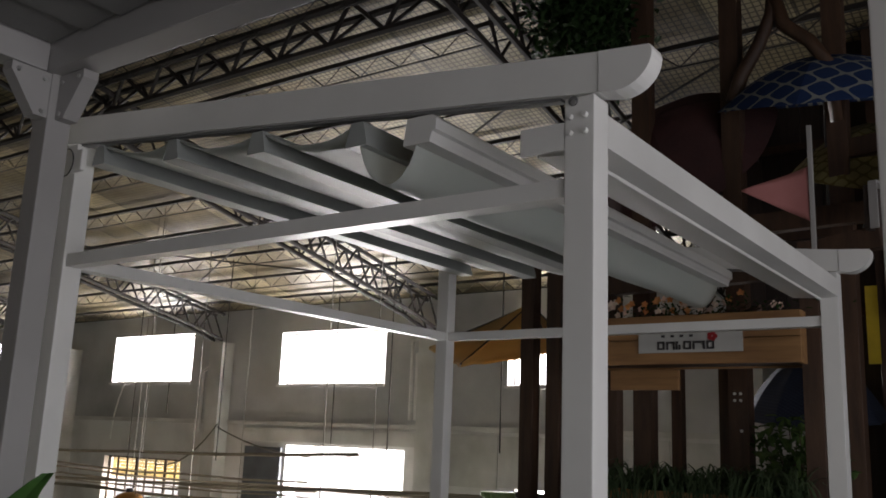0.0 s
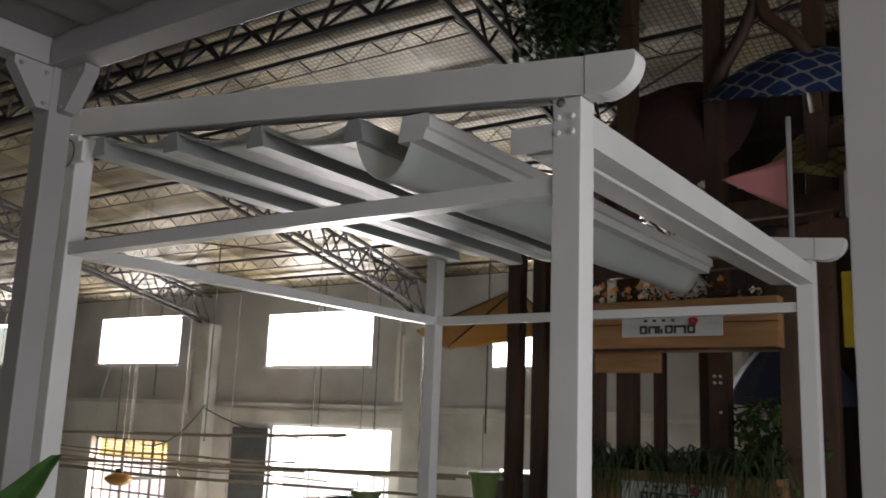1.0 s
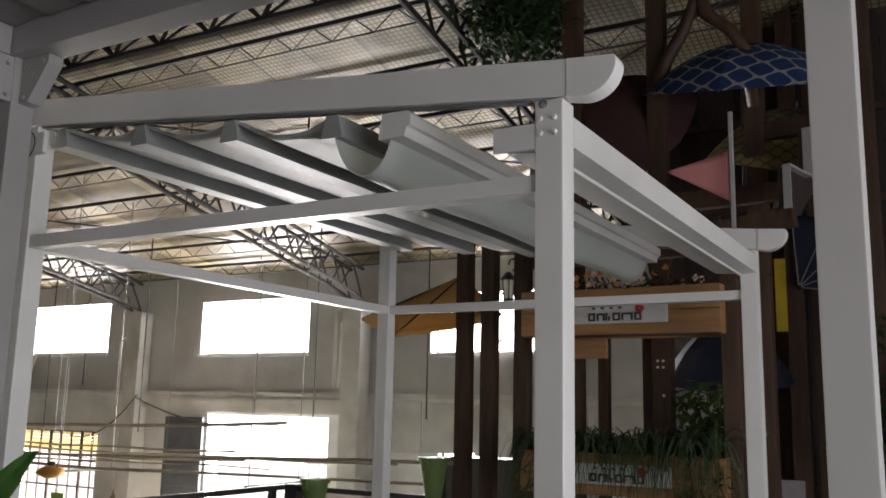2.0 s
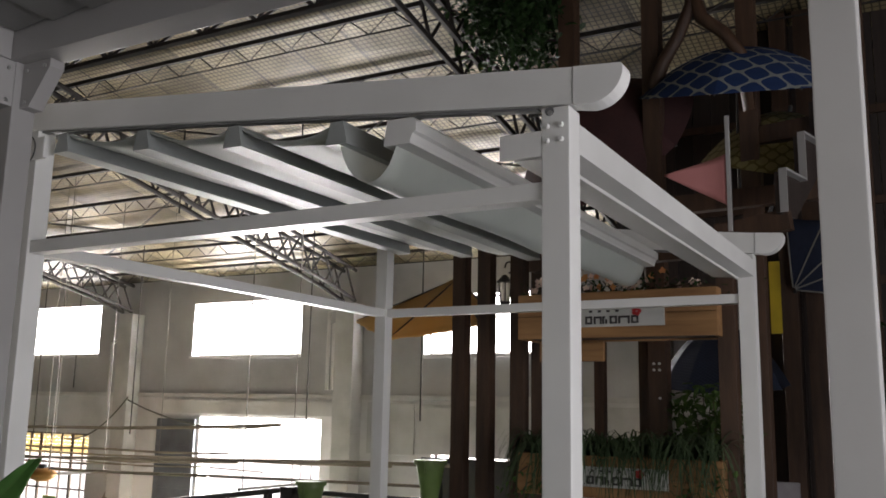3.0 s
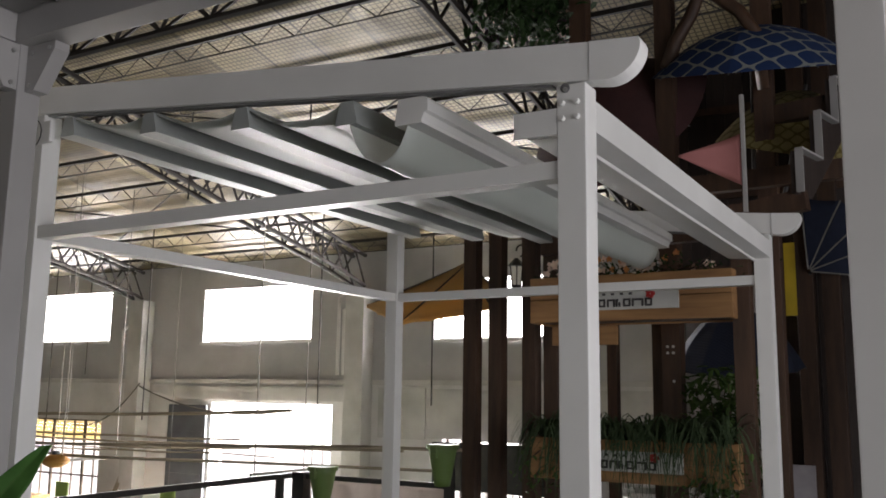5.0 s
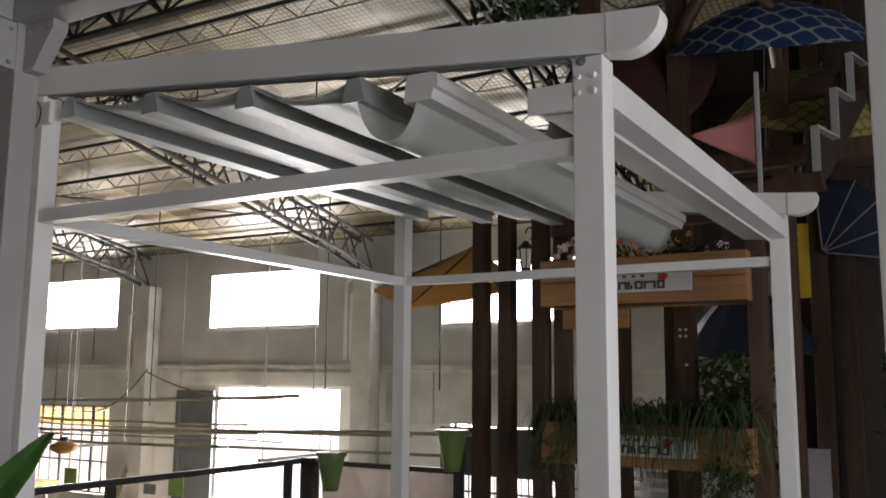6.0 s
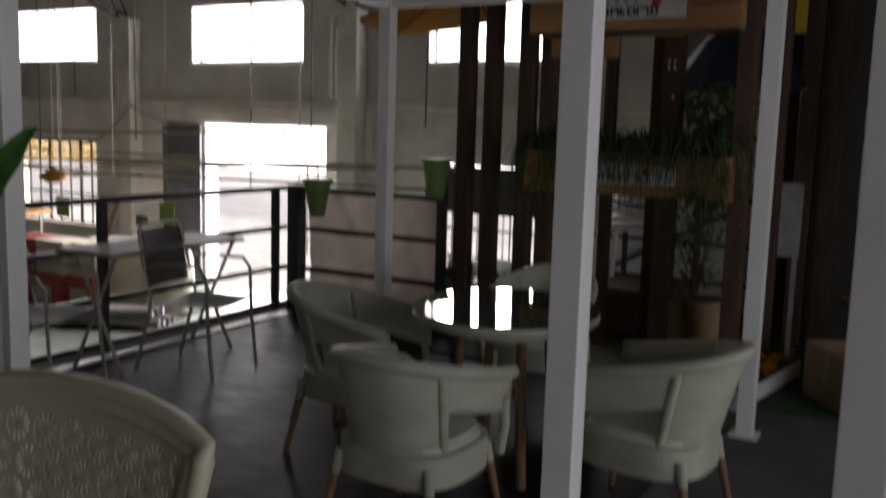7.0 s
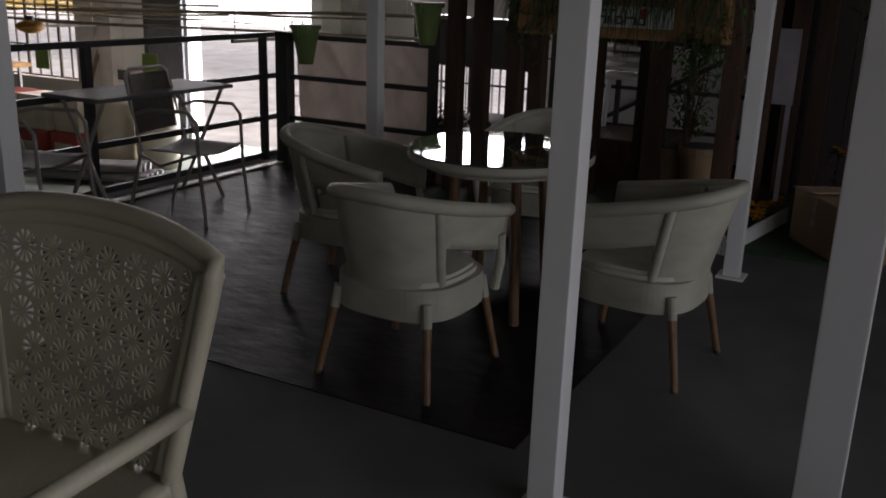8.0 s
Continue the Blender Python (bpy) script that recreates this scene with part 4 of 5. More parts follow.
M_signw = material("off_white_sign", (0.55, 0.55, 0.52), 0.5, scale=5)
M_signd = material("dark_grey_print", (0.05, 0.045, 0.045), 0.6)
M_signr = material("red_print", (0.42, 0.03, 0.03), 0.6)
def planter(zb, zt, name_label):
    p = thing("planter_box", name_label, "planter", (0, 0, zb), group="planter boxes")
    h = zt - zb
    for k in range(2):
        part("front_plank", box(-1.54, 2.95, h / 2 * k + 0.002, -0.30, 2.975, h / 2 * (k + 1) - 0.002, 0.003), M_plank, p)
    part("back_plank", box(-1.54, 3.24, 0, -0.30, 3.265, h, 0.003), M_plank, p)
    for x in (-1.54, -0.325):
        part("end_plank", box(x, 2.976, 0, x + 0.025, 3.239, h, 0.003), M_plank, p)
    part("bottom", box(-1.515, 2.976, 0.01, -0.326, 3.239, 0.03), M_wood, p)
    part("soil", box(-1.514, 2.977, h - 0.06, -0.327, 3.238, h - 0.04), M_signd, p)
    sg = part("sign", box(-1.20, 2.938, 0.066, -0.60, 2.949, 0.183, 0.002), M_signw, p, "off-white sign with dark and red printed shapes")
    # brand mark as plain shapes
    for k, (w_, h_) in enumerate(((0.044, 0.048), (0.05, 0.046), (0.03, 0.046), (0.046, 0.048), (0.07, 0.046), (0.044, 0.048))):
        x = -1.085 + 0.054 * k + (0.025 if k == 5 else 0) - (0.008 if k > 2 else 0)
        ring = bmesh.new()
        add_box(ring, x, 2.934, 0.082, x + 0.012, 2.9375, 0.082 + h_)
        add_box(ring, x + w_ - 0.012, 2.934, 0.082, x + w_, 2.9375, 0.082 + h_ * (0.6 if k == 2 else 1))
        add_box(ring, x + 0.0125, 2.9345, 0.082 + h_ - 0.012, x + w_ - 0.0125, 2.9375, 0.082 + h_)
        if k in (0, 3, 5):
            add_box(ring, x + 0.0125, 2.9345, 0.082, x + w_ - 0.0125, 2.9375, 0.093)
        part("mark", ring, M_signd, sg)
    for k in range(4):
        part("mark", box(-1.06 + 0.055 * k, 2.934, 0.152, -1.04 + 0.055 * k, 2.9375, 0.165), M_signd, sg)
    for q in range(5):
        a = q * 1.257
        mx, mz = -0.765 + 0.017 * math.cos(a), 0.152 + 0.015 * math.sin(a)
        part("mark", rod((mx, 2.938, mz), (mx, 2.9335 - 0.0003 * q, mz), 0.013, 8), M_signr, sg)
    for x in (-1.18, -0.62):
        part("screw", rod((x, 2.938, 0.075), (x, 2.934, 0.075), 0.005, 8), M_bolt, sg)
    return p
planter(2.08, 2.362, "honey pine planter box on timber posts, full of flowers")
planter(1.14, 1.385, "honey pine planter box overflowing with spider plants")
tagged(mesh_ob("hanging_board", box(-1.5, 3.2, 1.954, -1.064, 3.23, 2.075, 0.004), M_plank), "pine board under the planter box", "board")

# ---- plants ----
def leaf_material(name, a, b):
    m = material(name, a, 0.7, second=b, scale=14, bump=0.1, bump_scale=60)
    m.node_tree.nodes["Principled BSDF"].inputs["Specular IOR Level"].default_value = 0.2
    return m
M_leaf = leaf_material("dark_green_leaf", (0.022, 0.05, 0.013), (0.012, 0.028, 0.008))
M_leaf2 = leaf_material("variegated_strap_leaf", (0.06, 0.088, 0.042), (0.022, 0.04, 0.016))
M_leaf3 = leaf_material("fresh_green_leaf", (0.07, 0.12, 0.032), (0.03, 0.06, 0.015))
def add_leaf(bm, p, d, up, length, width):
    d, up = d.normalized(), up
    side = d.cross(up)
    if side.length < 1e-3:
        side = Vector((1, 0, 0))
    side.normalize()
    n = side.cross(d)
    pts = [p, p + d * length * 0.35 + side * width / 2 + n * width * 0.12, p + d * length * 0.75 + side * width * 0.35, p + d * length - n * length * 0.15, p + d * length * 0.75 - side * width * 0.35, p + d * length * 0.35 - side * width / 2 + n * width * 0.12]
    v = [bm.verts.new(q) for q in pts]
    mid = bm.verts.new(p + d * length * 0.5 - n * width * 0.08)
    for k in range(6):
        bm.faces.new((v[k], v[(k + 1) % 6], mid))
def bush(name, label, category, centre, size, count, leaf, mat, seed, stems=6, base=None, width=0.5):
    """Leaves on thin stems that spread from the base into an uneven crown."""
    rn = random.Random(seed)
    t = thing(name, label, category, (0, 0, 0))
    bm, bs = bmesh.new(), bmesh.new()
    c = Vector(centre)
    base = Vector(base) if base else c - Vector((0, 0, size[2]))
    tips = []
    for k in range(stems):
        tip = c + Vector([(rn.random() * 2 - 1) * s * 0.8 for s in size])
        pts = [base.lerp(tip, u) + Vector((rn.random() - 0.5, rn.random() - 0.5, 0)) * 0.04 * u for u in (0, 0.35, 0.7, 1)]
        b2 = tube(pts, lambda u: 0.008 - 0.005 * u, 5)
        me_ = bpy.data.meshes.new("tmp")
        b2.to_mesh(me_)
        bs.from_mesh(me_)
        bpy.data.meshes.remove(me_)
        b2.free()
        tips += pts[1:]
    for k in range(count):
        o = rn.choice(tips) + Vector([(rn.gauss(0, 0.33)) * s for s in size])
        d = Vector((rn.uniform(-1, 1), rn.uniform(-1, 1), rn.uniform(-0.9, 0.5)))
        add_leaf(bm, o, d, Vector((0, 0, 1)), leaf * rn.uniform(0.6, 1.25), leaf * width * rn.uniform(0.7, 1.1))
    tagged(part("stem", bs, M_wood, t), kind="stuff")
    tagged(part("leaves", bm, mat, t), kind="stuff")
    return t
def strap_plant(x, y, z, seed, n=120, spread=0.3):
    rn = random.Random(seed)
    t = thing("spider_plant", "arching spider plant spilling over the planter edge", "plant", (x, y, z), group="spider plants")
    bm = bmesh.new()
    for k in range(n):
        a = rn.uniform(0, 2 * math.pi)
        L_ = spread * rn.uniform(0.55, 1.15)
        rise = rn.uniform(0.05, 0.15)
        d = Vector((math.cos(a), math.sin(a), 0))
        sd = Vector((-math.sin(a), math.cos(a), 0))
        droop = rn.uniform(0.14, 0.42)
        curl = rn.uniform(-0.12, 0.12)
        prev = None
        for q in range(7):
            u = q / 6
            p = d * L_ * (u ** 0.8) + sd * curl * u * u + Vector((0, 0, rise * math.sin(u * math.pi * 0.75) * 1.6 - droop * u ** 2.3))
            w = 0.0058 * (1 - u) ** 0.6 + 0.0006
            cur = (bm.verts.new(p - sd * w), bm.verts.new(p + sd * w))
            if prev:
                bm.faces.new((prev[0], prev[1], cur[1], cur[0]))
            prev = cur
    tagged(part("leaves", bm, M_leaf2, t), kind="stuff")
    part("crown", rod((0, 0, -0.03), (0, 0, 0.02), 0.03, 8), M_leaf, t)
    return t
for k in range(8):
    strap_plant(-1.45 + 0.15 * k, 3.04 + 0.05 * (k % 2), 1.36, 10 + k)
bush("trailing_vine", "trailing ivy hanging from the planter box", "plant", (-0.42, 2.92, 1.12), (0.16, 0.05, 0.16), 230, 0.05, M_leaf3, 31, 8, (-0.42, 3.02, 1.36))
bush("trailing_vine", "trailing ivy hanging from the planter box", "plant", (-1.42, 2.92, 1.14), (0.14, 0.05, 0.14), 150, 0.045, M_leaf3, 32, 6, (-1.42, 3.02, 1.36))
bush("ficus_plant", "leafy green ficus shrub behind the planter", "plant", (-0.52, 3.5, 1.64), (0.22, 0.2, 0.17), 800, 0.09, M_leaf3, 33, 12, (-0.52, 3.5, 1.0), 0.55)
M_petal = material("pale_pink_petal", (0.62, 0.42, 0.36), 0.6, second=(0.7, 0.62, 0.5), scale=9, rand=0.3)
M_petal2 = material("rust_orange_petal", (0.5, 0.16, 0.05), 0.6, second=(0.6, 0.3, 0.1), scale=9, rand=0.3)
fl = bush("flower_row", "row of small artificial flowers in the planter", "flowers", (-0.9, 3.06, 2.42), (0.6, 0.1, 0.07), 500, 0.04, M_leaf, 41, 30, (-0.9, 3.1, 2.3))
rn = random.Random(7)
for k in range(46):
    x, y, z = -1.5 + 1.2 * rn.random(), 2.97 + 0.15 * rn.random(), 2.39 + 0.09 * rn.random()
    bm = bmesh.new()
    for q in range(5):
        a = 2 * math.pi * q / 5 + rn.random()
        add_leaf(bm, Vector((x, y, z)), Vector((math.cos(a), -0.5, math.sin(a))), Vector((0, -1, 0.2)), 0.024, 0.02)
    add_rod(bm, (x, y - 0.006, z), (x, y + 0.01, z), 0.008, 6)
    part("blossom", bm, M_petal if k % 3 else M_petal2, fl)
# hanging foliage ball under the roof
bush("hanging_foliage", "dark leafy foliage mass hung high on the stand", "foliage", (-1.88, 3.5, 4.58), (0.36, 0.3, 0.36), 5200, 0.09, M_leaf, 51, 30, (-1.65, 3.3, 5.1), 0.5)
bush("hanging_foliage", "dark leafy foliage on a stand post", "foliage", (0.6, 3.7, 1.9), (0.22, 0.25, 0.35), 500, 0.09, M_leaf, 52, 14, (0.5, 3.6, 1.3), 0.5)
bush("potted_shrub", "dark low shrub in a navy planter", "plant", (-2.75, 4.15, 0.42), (0.45, 0.2, 0.14), 420, 0.07, M_leaf, 53, 14, (-2.75, 4.15, 0.25))
M_navy = material("navy_glazed_pot", (0.02, 0.03, 0.07), 0.3, scale=4)
np_ = thing("navy_planter", "long navy planter on the floor", "planter", (-2.75, 4.15, 0))
part("body", box(-0.5, -0.17, 0, 0.5, 0.17, 0.3, 0.02), M_navy, np_)
# banana leaf near the camera
M_banana = leaf_material("broad_green_leaf", (0.045, 0.12, 0.025), (0.03, 0.085, 0.018))
bl = thing("banana_plant", "broad green banana leaves in a dark pot", "plant", (-2.05, -0.62, 0.004))
def blade(u, v, tip, bend, wide):
    w = wide * math.sin(math.pi * min(1, u * 0.88 + 0.1)) ** 0.75 * (2 * v - 1)
    p = Vector((0, 0, 0.45)).lerp(Vector(tip), u) + Vector(bend) * math.sin(u * math.pi)
    fold = 0.012 * math.sin(u * 40 + v * 2) * abs(2 * v - 1)
    return p + Vector((0.62, 0.5, 0.1)) * w + Vector((0.5, -0.6, 0.1)) * (abs(w) * 0.35 + fold)
for tip, bend, wide in (((0.444, 0.22, 1.463), (-0.06, -0.05, 0.06), 0.15), ((-0.35, -0.1, 1.15), (-0.1, 0, 0.15), 0.11)):
    part("leaf", grid_mesh(lambda u, v: blade(u, v, tip, bend, wide), 30, 10, 0.002), M_banana, bl, "", True)
    part("midrib", tube([Vector(blade(k / 12, 0.5, tip, bend, wide)) for k in range(13)], lambda u: 0.01 - 0.008 * u, 6), M_leaf3, bl)
part("stem", tube([(0, 0, 0.2), (0, 0, 0.47)], 0.022, 8), M_leaf3, bl)
part("pot", tube([(0, 0, 0.26 * k / 5) for k in range(6)], lambda u: 0.11 + 0.04 * u, 18), M_navy, bl)

# ---- umbrellas ----
def pattern_material(name, ground, line, k, thickness):
    m = bpy.data.materials.new(name)
    m.use_nodes = True
    nt = m.node_tree
    N, L = nt.nodes.new, nt.links.new
    b = nt.nodes["Principled BSDF"]
    b.inputs["Roughness"].default_value = 0.85
    tc = N("ShaderNodeTexCoord")
    sep = N("ShaderNodeSeparateXYZ")
    L(tc.outputs["UV"], sep.inputs[0])
    def M(op, a, c=None):
        n_ = N("ShaderNodeMath")
        n_.operation = op
        for i, q in enumerate((a, c)):
            if q is None:
                continue
            if isinstance(q, (int, float)):
                n_.inputs[i].default_value = q
            else:
                L(q, n_.inputs[i])
        return n_.outputs[0]
    cx = M("COSINE", M("MULTIPLY", sep.outputs[0], k))
    cy = M("COSINE", M("MULTIPLY", sep.outputs[1], k))
    s_ = M("ABSOLUTE", M("ADD", cx, M("MULTIPLY", cy, 0.8)))
    c2 = M("ABSOLUTE", M("SUBTRACT", s_, 0.12))
    lt = M("LESS_THAN", c2, thickness)
    mix = N("ShaderNodeMix")
    mix.data_type = "RGBA"
    mix.inputs[6].default_value, mix.inputs[7].default_value = (*ground, 1), (*line, 1)
    L(lt, mix.inputs[0])
    nz = N("ShaderNodeTexNoise")
    nz.inputs["Scale"].default_value = 9
    mul = N("ShaderNodeMix")
    mul.data_type, mul.blend_type = "RGBA", "MULTIPLY"
    mul.inputs[0].default_value = 0.35
    L(mix.outputs[2], mul.inputs[6])
    L(nz.outputs[0], mul.inputs[7])
    L(mul.outputs[2], b.inputs["Base Color"])
    return m
def umbrella(name, label, at, tilt, radius, depth, mat, ribs=8, pole=1.2, valance=0.0, edge=None):
    t = tagged(new(name), label, "umbrella")
    t.matrix_world = Matrix.Translation(at) @ Euler([radians(a) for a in tilt]).to_matrix().to_4x4()
    def dome(u, v):
        a = 2 * math.pi * u
        k = abs(math.sin(a * ribs / 2))
        r = radius * v * (1 - 0.035 * k * v)
        z = depth * (1 - v ** 2.1) - 0.03 * k * v * (1 - v)
        return (r * math.cos(a), r * math.sin(a), z)
    nu, nv = ribs * 6, 12
    bm = grid_mesh(dome, nu, nv, 0.0)
    bmesh.ops.remove_doubles(bm, verts=bm.verts, dist=1e-4)
    uv = bm.loops.layers.uv.new("map")
    for f in bm.faces:
        for lp in f.loops:
            c = lp.vert.co
            lp[uv].uv = (c.x, c.y - (depth - c.z) * 0.9)
    bmesh.ops.recalc_face_normals(bm, faces=bm.faces)
    bmesh.ops.solidify(bm, geom=bm.faces[:], thickness=0.003)
    part("canopy", bm, mat, t, "", False)
    for k in range(ribs):
        pts = [Vector(dome(k / ribs, v)) - Vector((0, 0, 0.012)) for v in (0.02, 0.25, 0.5, 0.75, 1.0)]
        part("rib", tube(pts, 0.006, 5), M_steel if edge is None else edge, t)
    if pole:
        part("pole", rod((0, 0, depth - pole), (0, 0, depth + 0.04), 0.014, 8), M_steel, t)
    return t
M_blue = pattern_material("blue_trellis_canvas", (0.008, 0.034, 0.125), (0.27, 0.29, 0.28), 29, 0.16)
M_yelpat = pattern_material("yellow_spot_canvas", (0.30, 0.25, 0.10), (0.16, 0.12, 0.03), 55, 0.3)
M_navycv = pattern_material("navy_dotted_canvas", (0.014, 0.022, 0.05), (0.03, 0.045, 0.08), 190, 0.3)
M_ivory = material("ivory_canvas_edge", (0.20, 0.20, 0.19), 0.8)
M_yellow = material("yellow_canvas", (0.60, 0.42, 0.19), 0.8, second=(0.5, 0.34, 0.15), scale=3, bump=0.1)
let_light_through(M_yellow, (0.65, 0.43, 0.18), 0.35)
umbrella("patterned_umbrella", "blue umbrella with a white trellis pattern", (-0.30, 3.8, 3.80), (19, 5, 0), 0.68, 0.30, M_blue, pole=1.0)
umbrella("patterned_umbrella", "yellow spotted umbrella under the blue one", (-0.12, 4.15, 3.3), (18, 10, 20), 0.52, 0.42, M_yelpat, pole=0.9)
fan = thing("fan_canopy", "navy dotted canvas half canopy with pale piping", "canopy", (-0.12, 4.68, 2.533))
def fan_point(a, r):
    return (0.556 * r * math.cos(a), -0.08 * (1 - r * r) - 0.004, 0.556 * r * math.sin(a))
FAN = [radians(a) for a in (-8, 20, 44, 66, 94)]
for a0, a1 in zip(FAN, FAN[1:]):
    part("panel", grid_mesh(lambda u, v, a0=a0, a1=a1: fan_point(a0 + (a1 - a0) * u, (0.03 + 0.97 * v) * (1 - 0.05 * math.sin(math.pi * u) * v)), 8, 8, 0.003), M_navycv, fan, "", True)
for a in FAN:
    part("piping", tube([Vector(fan_point(a, 0.03 + 0.97 * v / 6)) + Vector((0, -0.004, 0)) for v in range(7)], 0.006, 6), M_ivory, fan, "pale piping")
part("arm", rod((0.0, 0.0, 0.0), (0.0, 0.12, -0.02), 0.014, 8), M_steel, fan)
umbrella("dark_umbrella", "navy umbrella resting behind the planters", (-0.62, 4.5, 1.857), (10, 0, 10), 0.46, 0.42, M_navycv, 12, 0.0)
umbrella("maroon_umbrella", "dark maroon umbrella hung high on the stand", (-1.3, 3.95, 3.6), (50, -22, 0), 0.72, 0.4, M_maroon, 8, 0.8)
# yellow sunshade seen edge on
sail = thing("yellow_sunshade", "yellow canvas peaked sunshade with a short valance", "sunshade", (-3.0, 4.35, 0))
PEAK = Vector((0.25, 0.0, 2.74))
CORNERS = [Vector(c) for c in ((-0.86, 0.15, 2.43), (-0.11, -0.45, 2.215), (0.60, -0.25, 2.33), (0.40, 0.45, 2.46))]
for a, b in zip(CORNERS, CORNERS[1:] + CORNERS[:1]):
    def slope(u, v, a=a, b=b):
        p = a.lerp(b, u).lerp(PEAK, v)
        return p + Vector((0, 0, -0.10 * v * (1 - v) - 0.012 * math.sin(math.pi * u) * (1 - v)))
    def drop(u, v, slope=slope):
        p = slope(u, 0.0)
        return p + Vector((0.006 * math.sin(u * 30), 0.006 * math.cos(u * 23), -(0.03 + 0.004 * math.cos(u * 6 * math.pi)) * v))
    part("canopy_panel", grid_mesh(slope, 12, 8, 0.004), M_yellow, sail, "", True)
    part("valance", grid_mesh(drop, 30, 3, 0.003), M_yellow, sail, "", True)
for c in CORNERS:
    part("rib", rod(c + Vector((0, 0, -0.012)), PEAK + Vector((0, 0, -0.02)), 0.008, 6), M_steel, sail)
part("pole", rod((0.25, 0, 0.004), (0.25, 0, 2.76), 0.018), M_steel, sail)
part("finial", rod((0.25, 0, 2.755), (0.25, 0, 2.79), 0.016, 8, 0.008), M_wood, sail)

# ---- pink flag, lantern, boards ----
flag = thing("pink_pennant", "pink triangular pennant on a white pole", "flag", (-0.19, 2.86, 0))
part("pole", box(-0.012, -0.012, 2.652, 0.012, 0.012, 3.33, 0.004), M_white2, flag)
M_pink = material("pink_cloth", (0.50, 0.20, 0.19), 0.85, second=(0.44, 0.17, 0.16), scale=4, bump=0.1, bump_scale=40)
def pennant(u, v):
    h = 0.145 * (1 - u) + 0.004
    return (-0.013 - 0.35 * u, 0.012 * math.sin(u * 5), 2.955 + (2 * v - 1) * h + 0.058 * u)
part("cloth", grid_mesh(pennant, 14, 6, 0.003), M_pink, flag, "", True)
part("foot", box(-0.05, -0.012, 2.56, 0.012, 0.012, 2.651), M_wood, flag)
part("bracket", box(-0.05, 0.012, 2.58, -0.02, 0.23, 2.62), M_wood, flag)
M_lglass = material("frosted_lantern_glass", (0.75, 0.74, 0.68), 0.3, scale=4)
let_light_through(M_lglass, (0.9, 0.88, 0.8), 0.7)
lan = thing("lantern", "black carriage lantern hung from a hook", "lantern", (-1.85, 3.4, 2.465))
part("hook", tube([(0.06 + 0.03 * math.cos(a) - 0.03, 0, 0.16 + 0.04 * math.sin(a)) for a in [k * math.pi / 8 for k in range(-4, 9)]], 0.006, 6), M_steel, lan)
part("roof", rod((0, 0, 0.055), (0, 0, 0.11), 0.062, 6, 0.012), M_steel, lan)
part("glass", rod((0, 0, -0.08), (0, 0, 0.05), 0.032, 6, 0.045), M_lglass, lan, "frosted lantern glass")
for k in range(6):
    a = 2 * math.pi * k / 6
    part("rib", rod((0.034 * math.cos(a), 0.034 * math.sin(a), -0.08), (0.048 * math.cos(a), 0.048 * math.sin(a), 0.055), 0.004, 5), M_steel, lan)
part("base", rod((0, 0, -0.1), (0, 0, -0.08), 0.03, 6, 0.04), M_steel, lan)
part("bracket", rod((0.03, 0, 0.2), (0.12, 0.02, 0.2), 0.006, 6), M_steel, lan)
stair = thing("stepped_board", "dark stair string with a white stepped edge trim", "board", (0.062, 2.99, 2.765), -13)
STEP = [(0, 0), (0, 0.24), (0.31, 0.24), (0.31, 0.53), (0.60, 0.53), (0.60, 0.82), (0.92, 0.82), (0.92, 0.6), (0.22, 0)]
part("panel", extrude(STEP, "x", -0.03, 0.0), M_dark, stair)
for a, b in zip(STEP[:6], STEP[1:7]):
    if a[0] == b[0]:
        part("riser_trim", box(0.001, a[0] - 0.012, a[1], 0.045, a[0] - 0.002, b[1] - 0.001), M_white2, stair, "white painted trim")
    else:
        part("tread_trim", box(0.001, a[0] - 0.012, a[1] + 0.001, 0.045, b[0] - 0.013, a[1] + 0.014), M_white2, stair, "white painted trim")
ys_ = tagged(mesh_ob("yellow_strip", box(-0.30, 4.69, 2.23, -0.219, 4.71, 2.765, 0.002), material("yellow_board", (0.62, 0.45, 0.03), 0.5)), "narrow yellow board fixed to a post", "board")
# white stacked chairs, low white panel
wc = thing("white_chair", "stack of white plastic garden chairs", "chair", (-1.35, 4.6, 0.35))
for k in range(4):
    z = 0.07 * k
    part("seat", box(-0.22, -0.22, 0.42 + z, 0.22, 0.22, 0.45 + z, 0.01), M_white, wc)
    part("armrest", box(0.2, -0.22, 0.6 + z, 0.25, 0.22, 0.625 + z, 0.01), M_white, wc)
    part("backrest", box(-0.22, 0.2, 0.5 + z, 0.22, 0.23, 0.8 + z, 0.01), M_white, wc)
for sx in (-1, 1):
    for sy in (-1, 1):
        part("leg", rod((sx * 0.23, sy * 0.23, 0), (sx * 0.2, sy * 0.2, 0.42), 0.022, 8), M_white, wc)
plinth = tagged(mesh_ob("low_plinth", box(-1.75, 4.25, 0, -0.95, 4.95, 0.35, 0.01), M_wood), "dark timber plinth under the chairs", "plinth")
easel = thing("white_board", "pale grey framed board standing behind the posts", "board", (-0.24, 4.3, 0))
part("panel", box(-0.1, 0, 0.7, 0.14, 0.03, 1.2, 0.004), M_grey, easel)
for x in (-0.09, 0.1):
    part("leg", box(x, 0.0, 0.0, x + 0.03, 0.03, 0.7), M_grey, easel)
low = thing("low_wall", "pale low wall behind the planting", "wall", (0, 5.6, 0), kind="structure")
part("body", box(-2.3, 0, 0, -0.5, 0.12, 1.1), M_wall, low)
part("coping", box(-2.32, -0.02, 1.1, -0.48, 0.14, 1.13), M_white2, low)
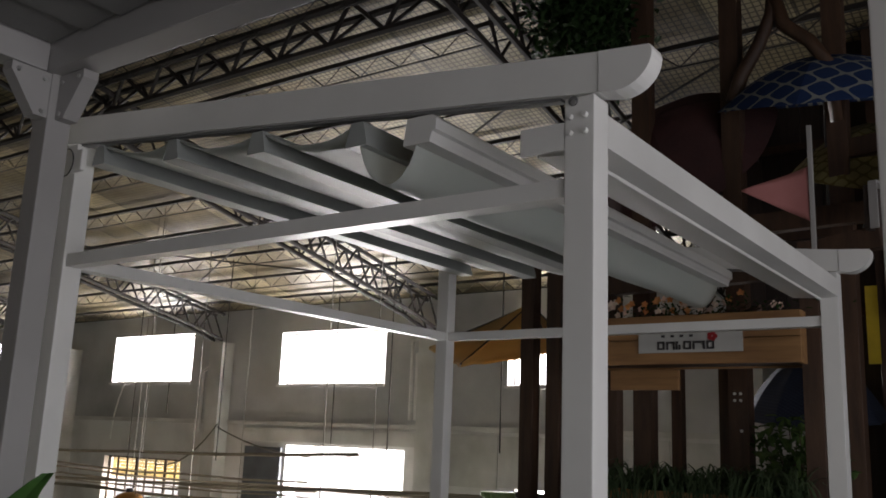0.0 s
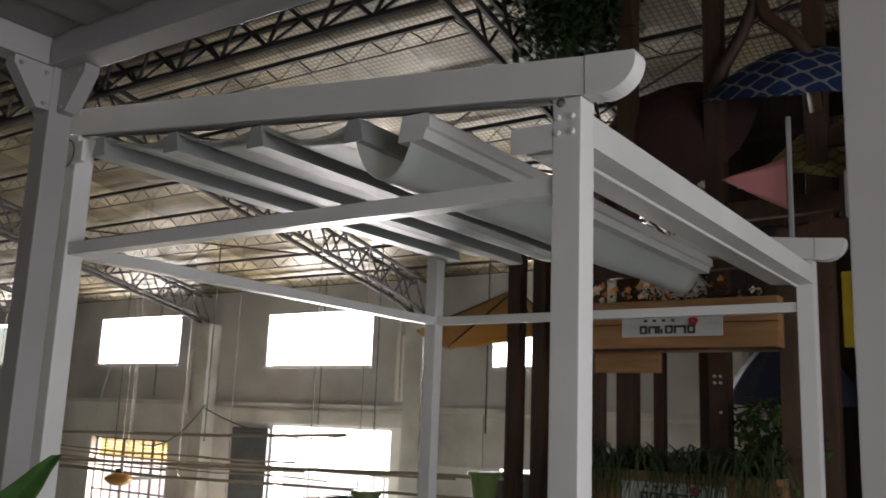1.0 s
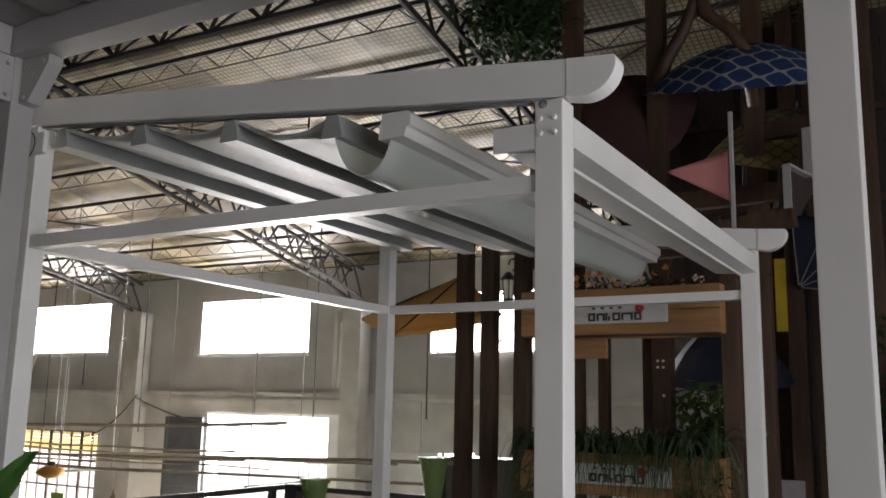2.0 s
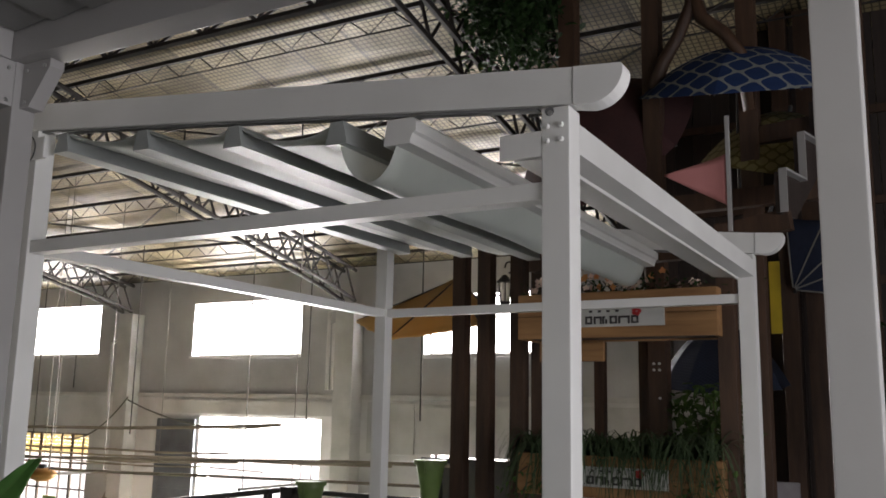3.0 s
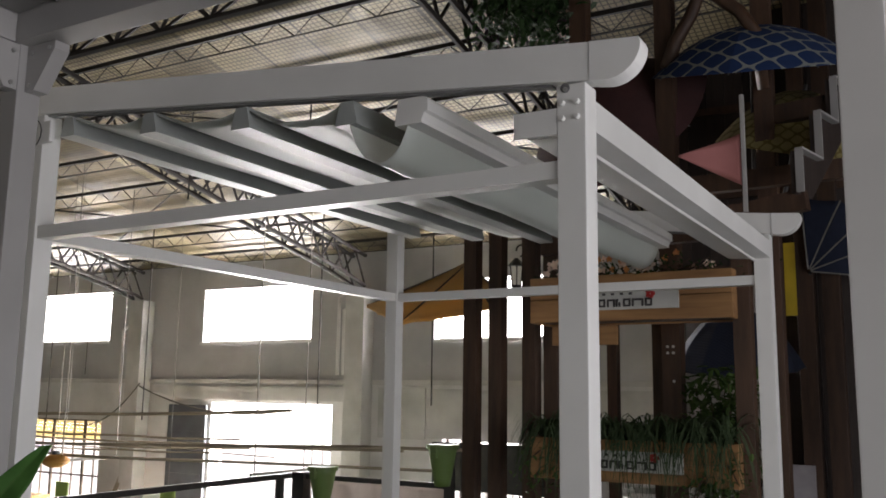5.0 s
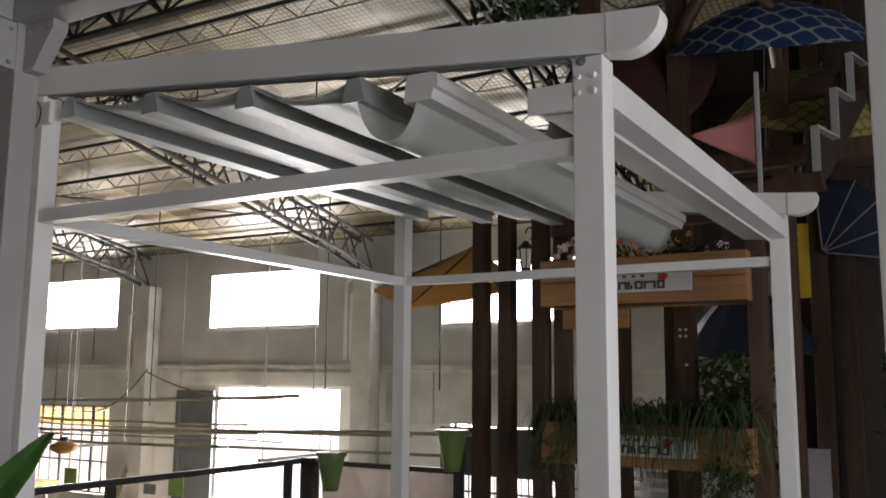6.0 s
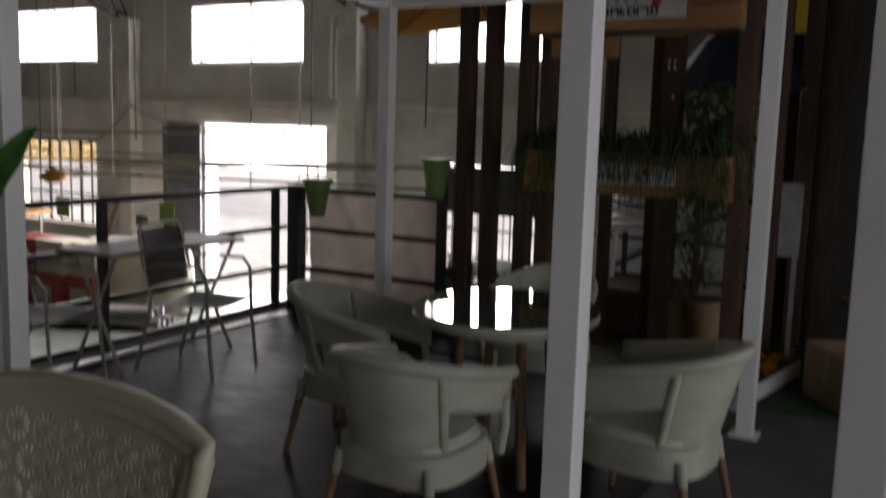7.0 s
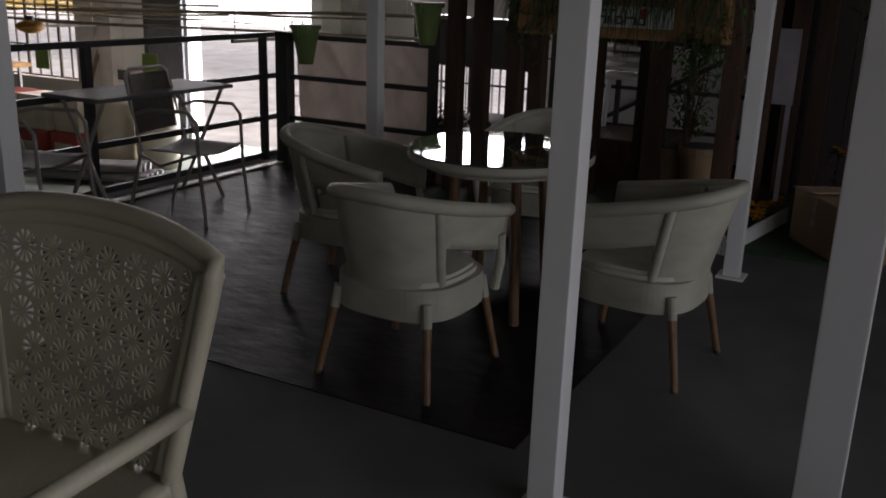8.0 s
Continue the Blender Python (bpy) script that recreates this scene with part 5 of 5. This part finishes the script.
for x, y, s in ((-0.72, 3.7, 1.0), (-0.5, 3.55, 1.1)):
    pt = thing("clay_pot", "tall terracotta-brown plant pot with a shrub", "pot", (x, y, 0), group="clay pots")
    part("body", tube([(0, 0, 0.42 * s * k / 6) for k in range(7)], lambda u: 0.09 + 0.045 * u, 18), M_card, pt, "", True)
    part("rim", rod((0, 0, 0.4 * s), (0, 0, 0.44 * s), 0.142, 18), M_card, pt)
    part("soil", rod((0, 0, 0.441 * s), (0, 0, 0.446 * s), 0.125, 18), M_signd, pt)
bush("potted_shrub", "pale-stemmed shrub in a clay pot", "plant", (-0.6, 3.6, 0.98), (0.2, 0.14, 0.2), 300, 0.06, M_leaf3, 61, 10, (-0.6, 3.6, 0.44))

# ---- turf, marigolds, picket fence, carton ----
setting("turf", box(-2.2, 2.98, 0.001, 0.6, 5.2, 0.02), material("dark_artificial_turf", (0.02, 0.05, 0.018), 0.9, second=(0.012, 0.03, 0.01), scale=30, bump=0.8, bump_scale=160), "dark green artificial turf strip", "turf")
fence = thing("picket_fence", "low white picket fence edging the turf", "fence")
F0, FC, F1 = Vector((-0.72, 3.12, 0)), Vector((-0.13, 2.84, 0)), Vector((0.03, 3.80, 0))
for A, B, n_p in ((F0, FC, 24), (FC, F1, 34)):
    fd = B - A
    fq = fd.to_track_quat("X", "Z").to_matrix().to_4x4()
    for k in range(n_p):
        p = A + fd * ((k + 0.5) / n_p)
        bm = extrude([(-0.009, 0.0), (0.009, 0.0), (0.009, 0.1), (0, 0.118), (-0.009, 0.1)], "y", -0.004, 0.004)
        bmesh.ops.transform(bm, matrix=Matrix.Translation(p) @ fq, verts=bm.verts)
        part("picket", bm, M_white, fence)
    for z in (0.03, 0.078):
        part("rail", box(0, 0.0045, z, fd.length, 0.009, z + 0.012, m=Matrix.Translation(A) @ fq), M_white, fence)
M_mari = material("orange_marigold", (0.80, 0.42, 0.02), 0.7, second=(0.65, 0.28, 0.01), scale=60, rand=0.25)
mb = thing("marigold_bed", "bed of orange marigolds behind the picket fence", "flowers")
rn = random.Random(9)
for k in range(105):
    if k < 85:
        p = (FC.lerp(F1, rn.random()) + Vector((-0.03 - 0.14 * rn.random(), 0, 0)) if k < 62 else F0.lerp(FC, rn.random()) + Vector((0.02, 0.06 + 0.12 * rn.random(), 0))) + Vector((0, 0, 0.11 + 0.07 * rn.random()))
    else:
        p = Vector((0.12 + 0.2 * rn.random(), 4.9 + 0.3 * rn.random(), 0.3 + 0.06 * rn.random()))
    bm = bmesh.new()
    for ring_, rr in ((0, 0.026), (1, 0.017)):
        for q in range(7):
            a = 2 * math.pi * q / 7 + ring_ * 0.4
            add_leaf(bm, p + Vector((0, 0, 0.006 * ring_)), Vector((math.cos(a), math.sin(a), 0.35 + 0.5 * ring_)), Vector((0, 0, 1)), rr, 0.016)
    part("flower", bm, M_mari, mb)
bm = bmesh.new()
for k in range(420):
    if k < 330:
        p = (FC.lerp(F1, rn.random()) + Vector((-0.03 - 0.15 * rn.random(), 0, 0)) if k < 220 else F0.lerp(FC, rn.random()) + Vector((0.02, 0.06 + 0.13 * rn.random(), 0))) + Vector((0, 0, 0.02 + 0.1 * rn.random()))
    else:
        p = Vector((0.12 + 0.2 * rn.random(), 4.9 + 0.3 * rn.random(), 0.03 + 0.28 * rn.random()))
    add_leaf(bm, p, Vector((rn.uniform(-1, 1), rn.uniform(-1, 1), rn.uniform(0, 1))), Vector((0, 0, 1)), 0.05, 0.018)
tagged(part("foliage", bm, M_leaf, mb), kind="stuff")
carton = thing("cardboard_box", "brown cardboard box on the carpet", "box", (0.10, 3.42, 0), -55.7)
part("body", box(0, 0, 0.001, 0.5, 0.4, 0.32, 0.004), M_card, carton)
part("flap", box(0.0, 0.0, 0.321, 0.25, 0.4, 0.327, m=pose(0, 0, 0.0, 0, -4, 0)), M_card, carton)
part("flap", box(0.255, 0.0, 0.321, 0.5, 0.4, 0.327), M_card, carton)
part("tape", box(0.23, -0.003, 0.15, 0.275, -0.0005, 0.318), M_pole, carton)
# shelf of goods beyond the stand
shelf = thing("goods_shelf", "steel shelf with grey goods far behind the stand", "shelf", (0.75, 5.2, 0))
for x in (0, 0.9):
    part("upright", box(x, 0, 0, x + 0.04, 0.35, 1.7), M_steel, shelf)
for k in range(5):
    part("board", box(0.04, 0, 0.2 + 0.33 * k, 0.9, 0.35, 0.225 + 0.33 * k), M_grey, shelf)
for k in range(8):
    g = tagged(mesh_ob("packed_carton", box(0.82 + 0.2 * (k % 4), 5.22, 0.56 + 0.33 * (k // 4) * 2, 0.98 + 0.2 * (k % 4), 5.45, 0.74 + 0.33 * (k // 4) * 2, 0.004), M_cream if k % 2 else M_grey), "small packed carton on the shelf", "box", "shelf cartons")


setting("backdrop", box(-60, 40, -2, 50, 40.2, 25), M_glow_window, "bright hazy daylight beyond the windows", "backdrop")
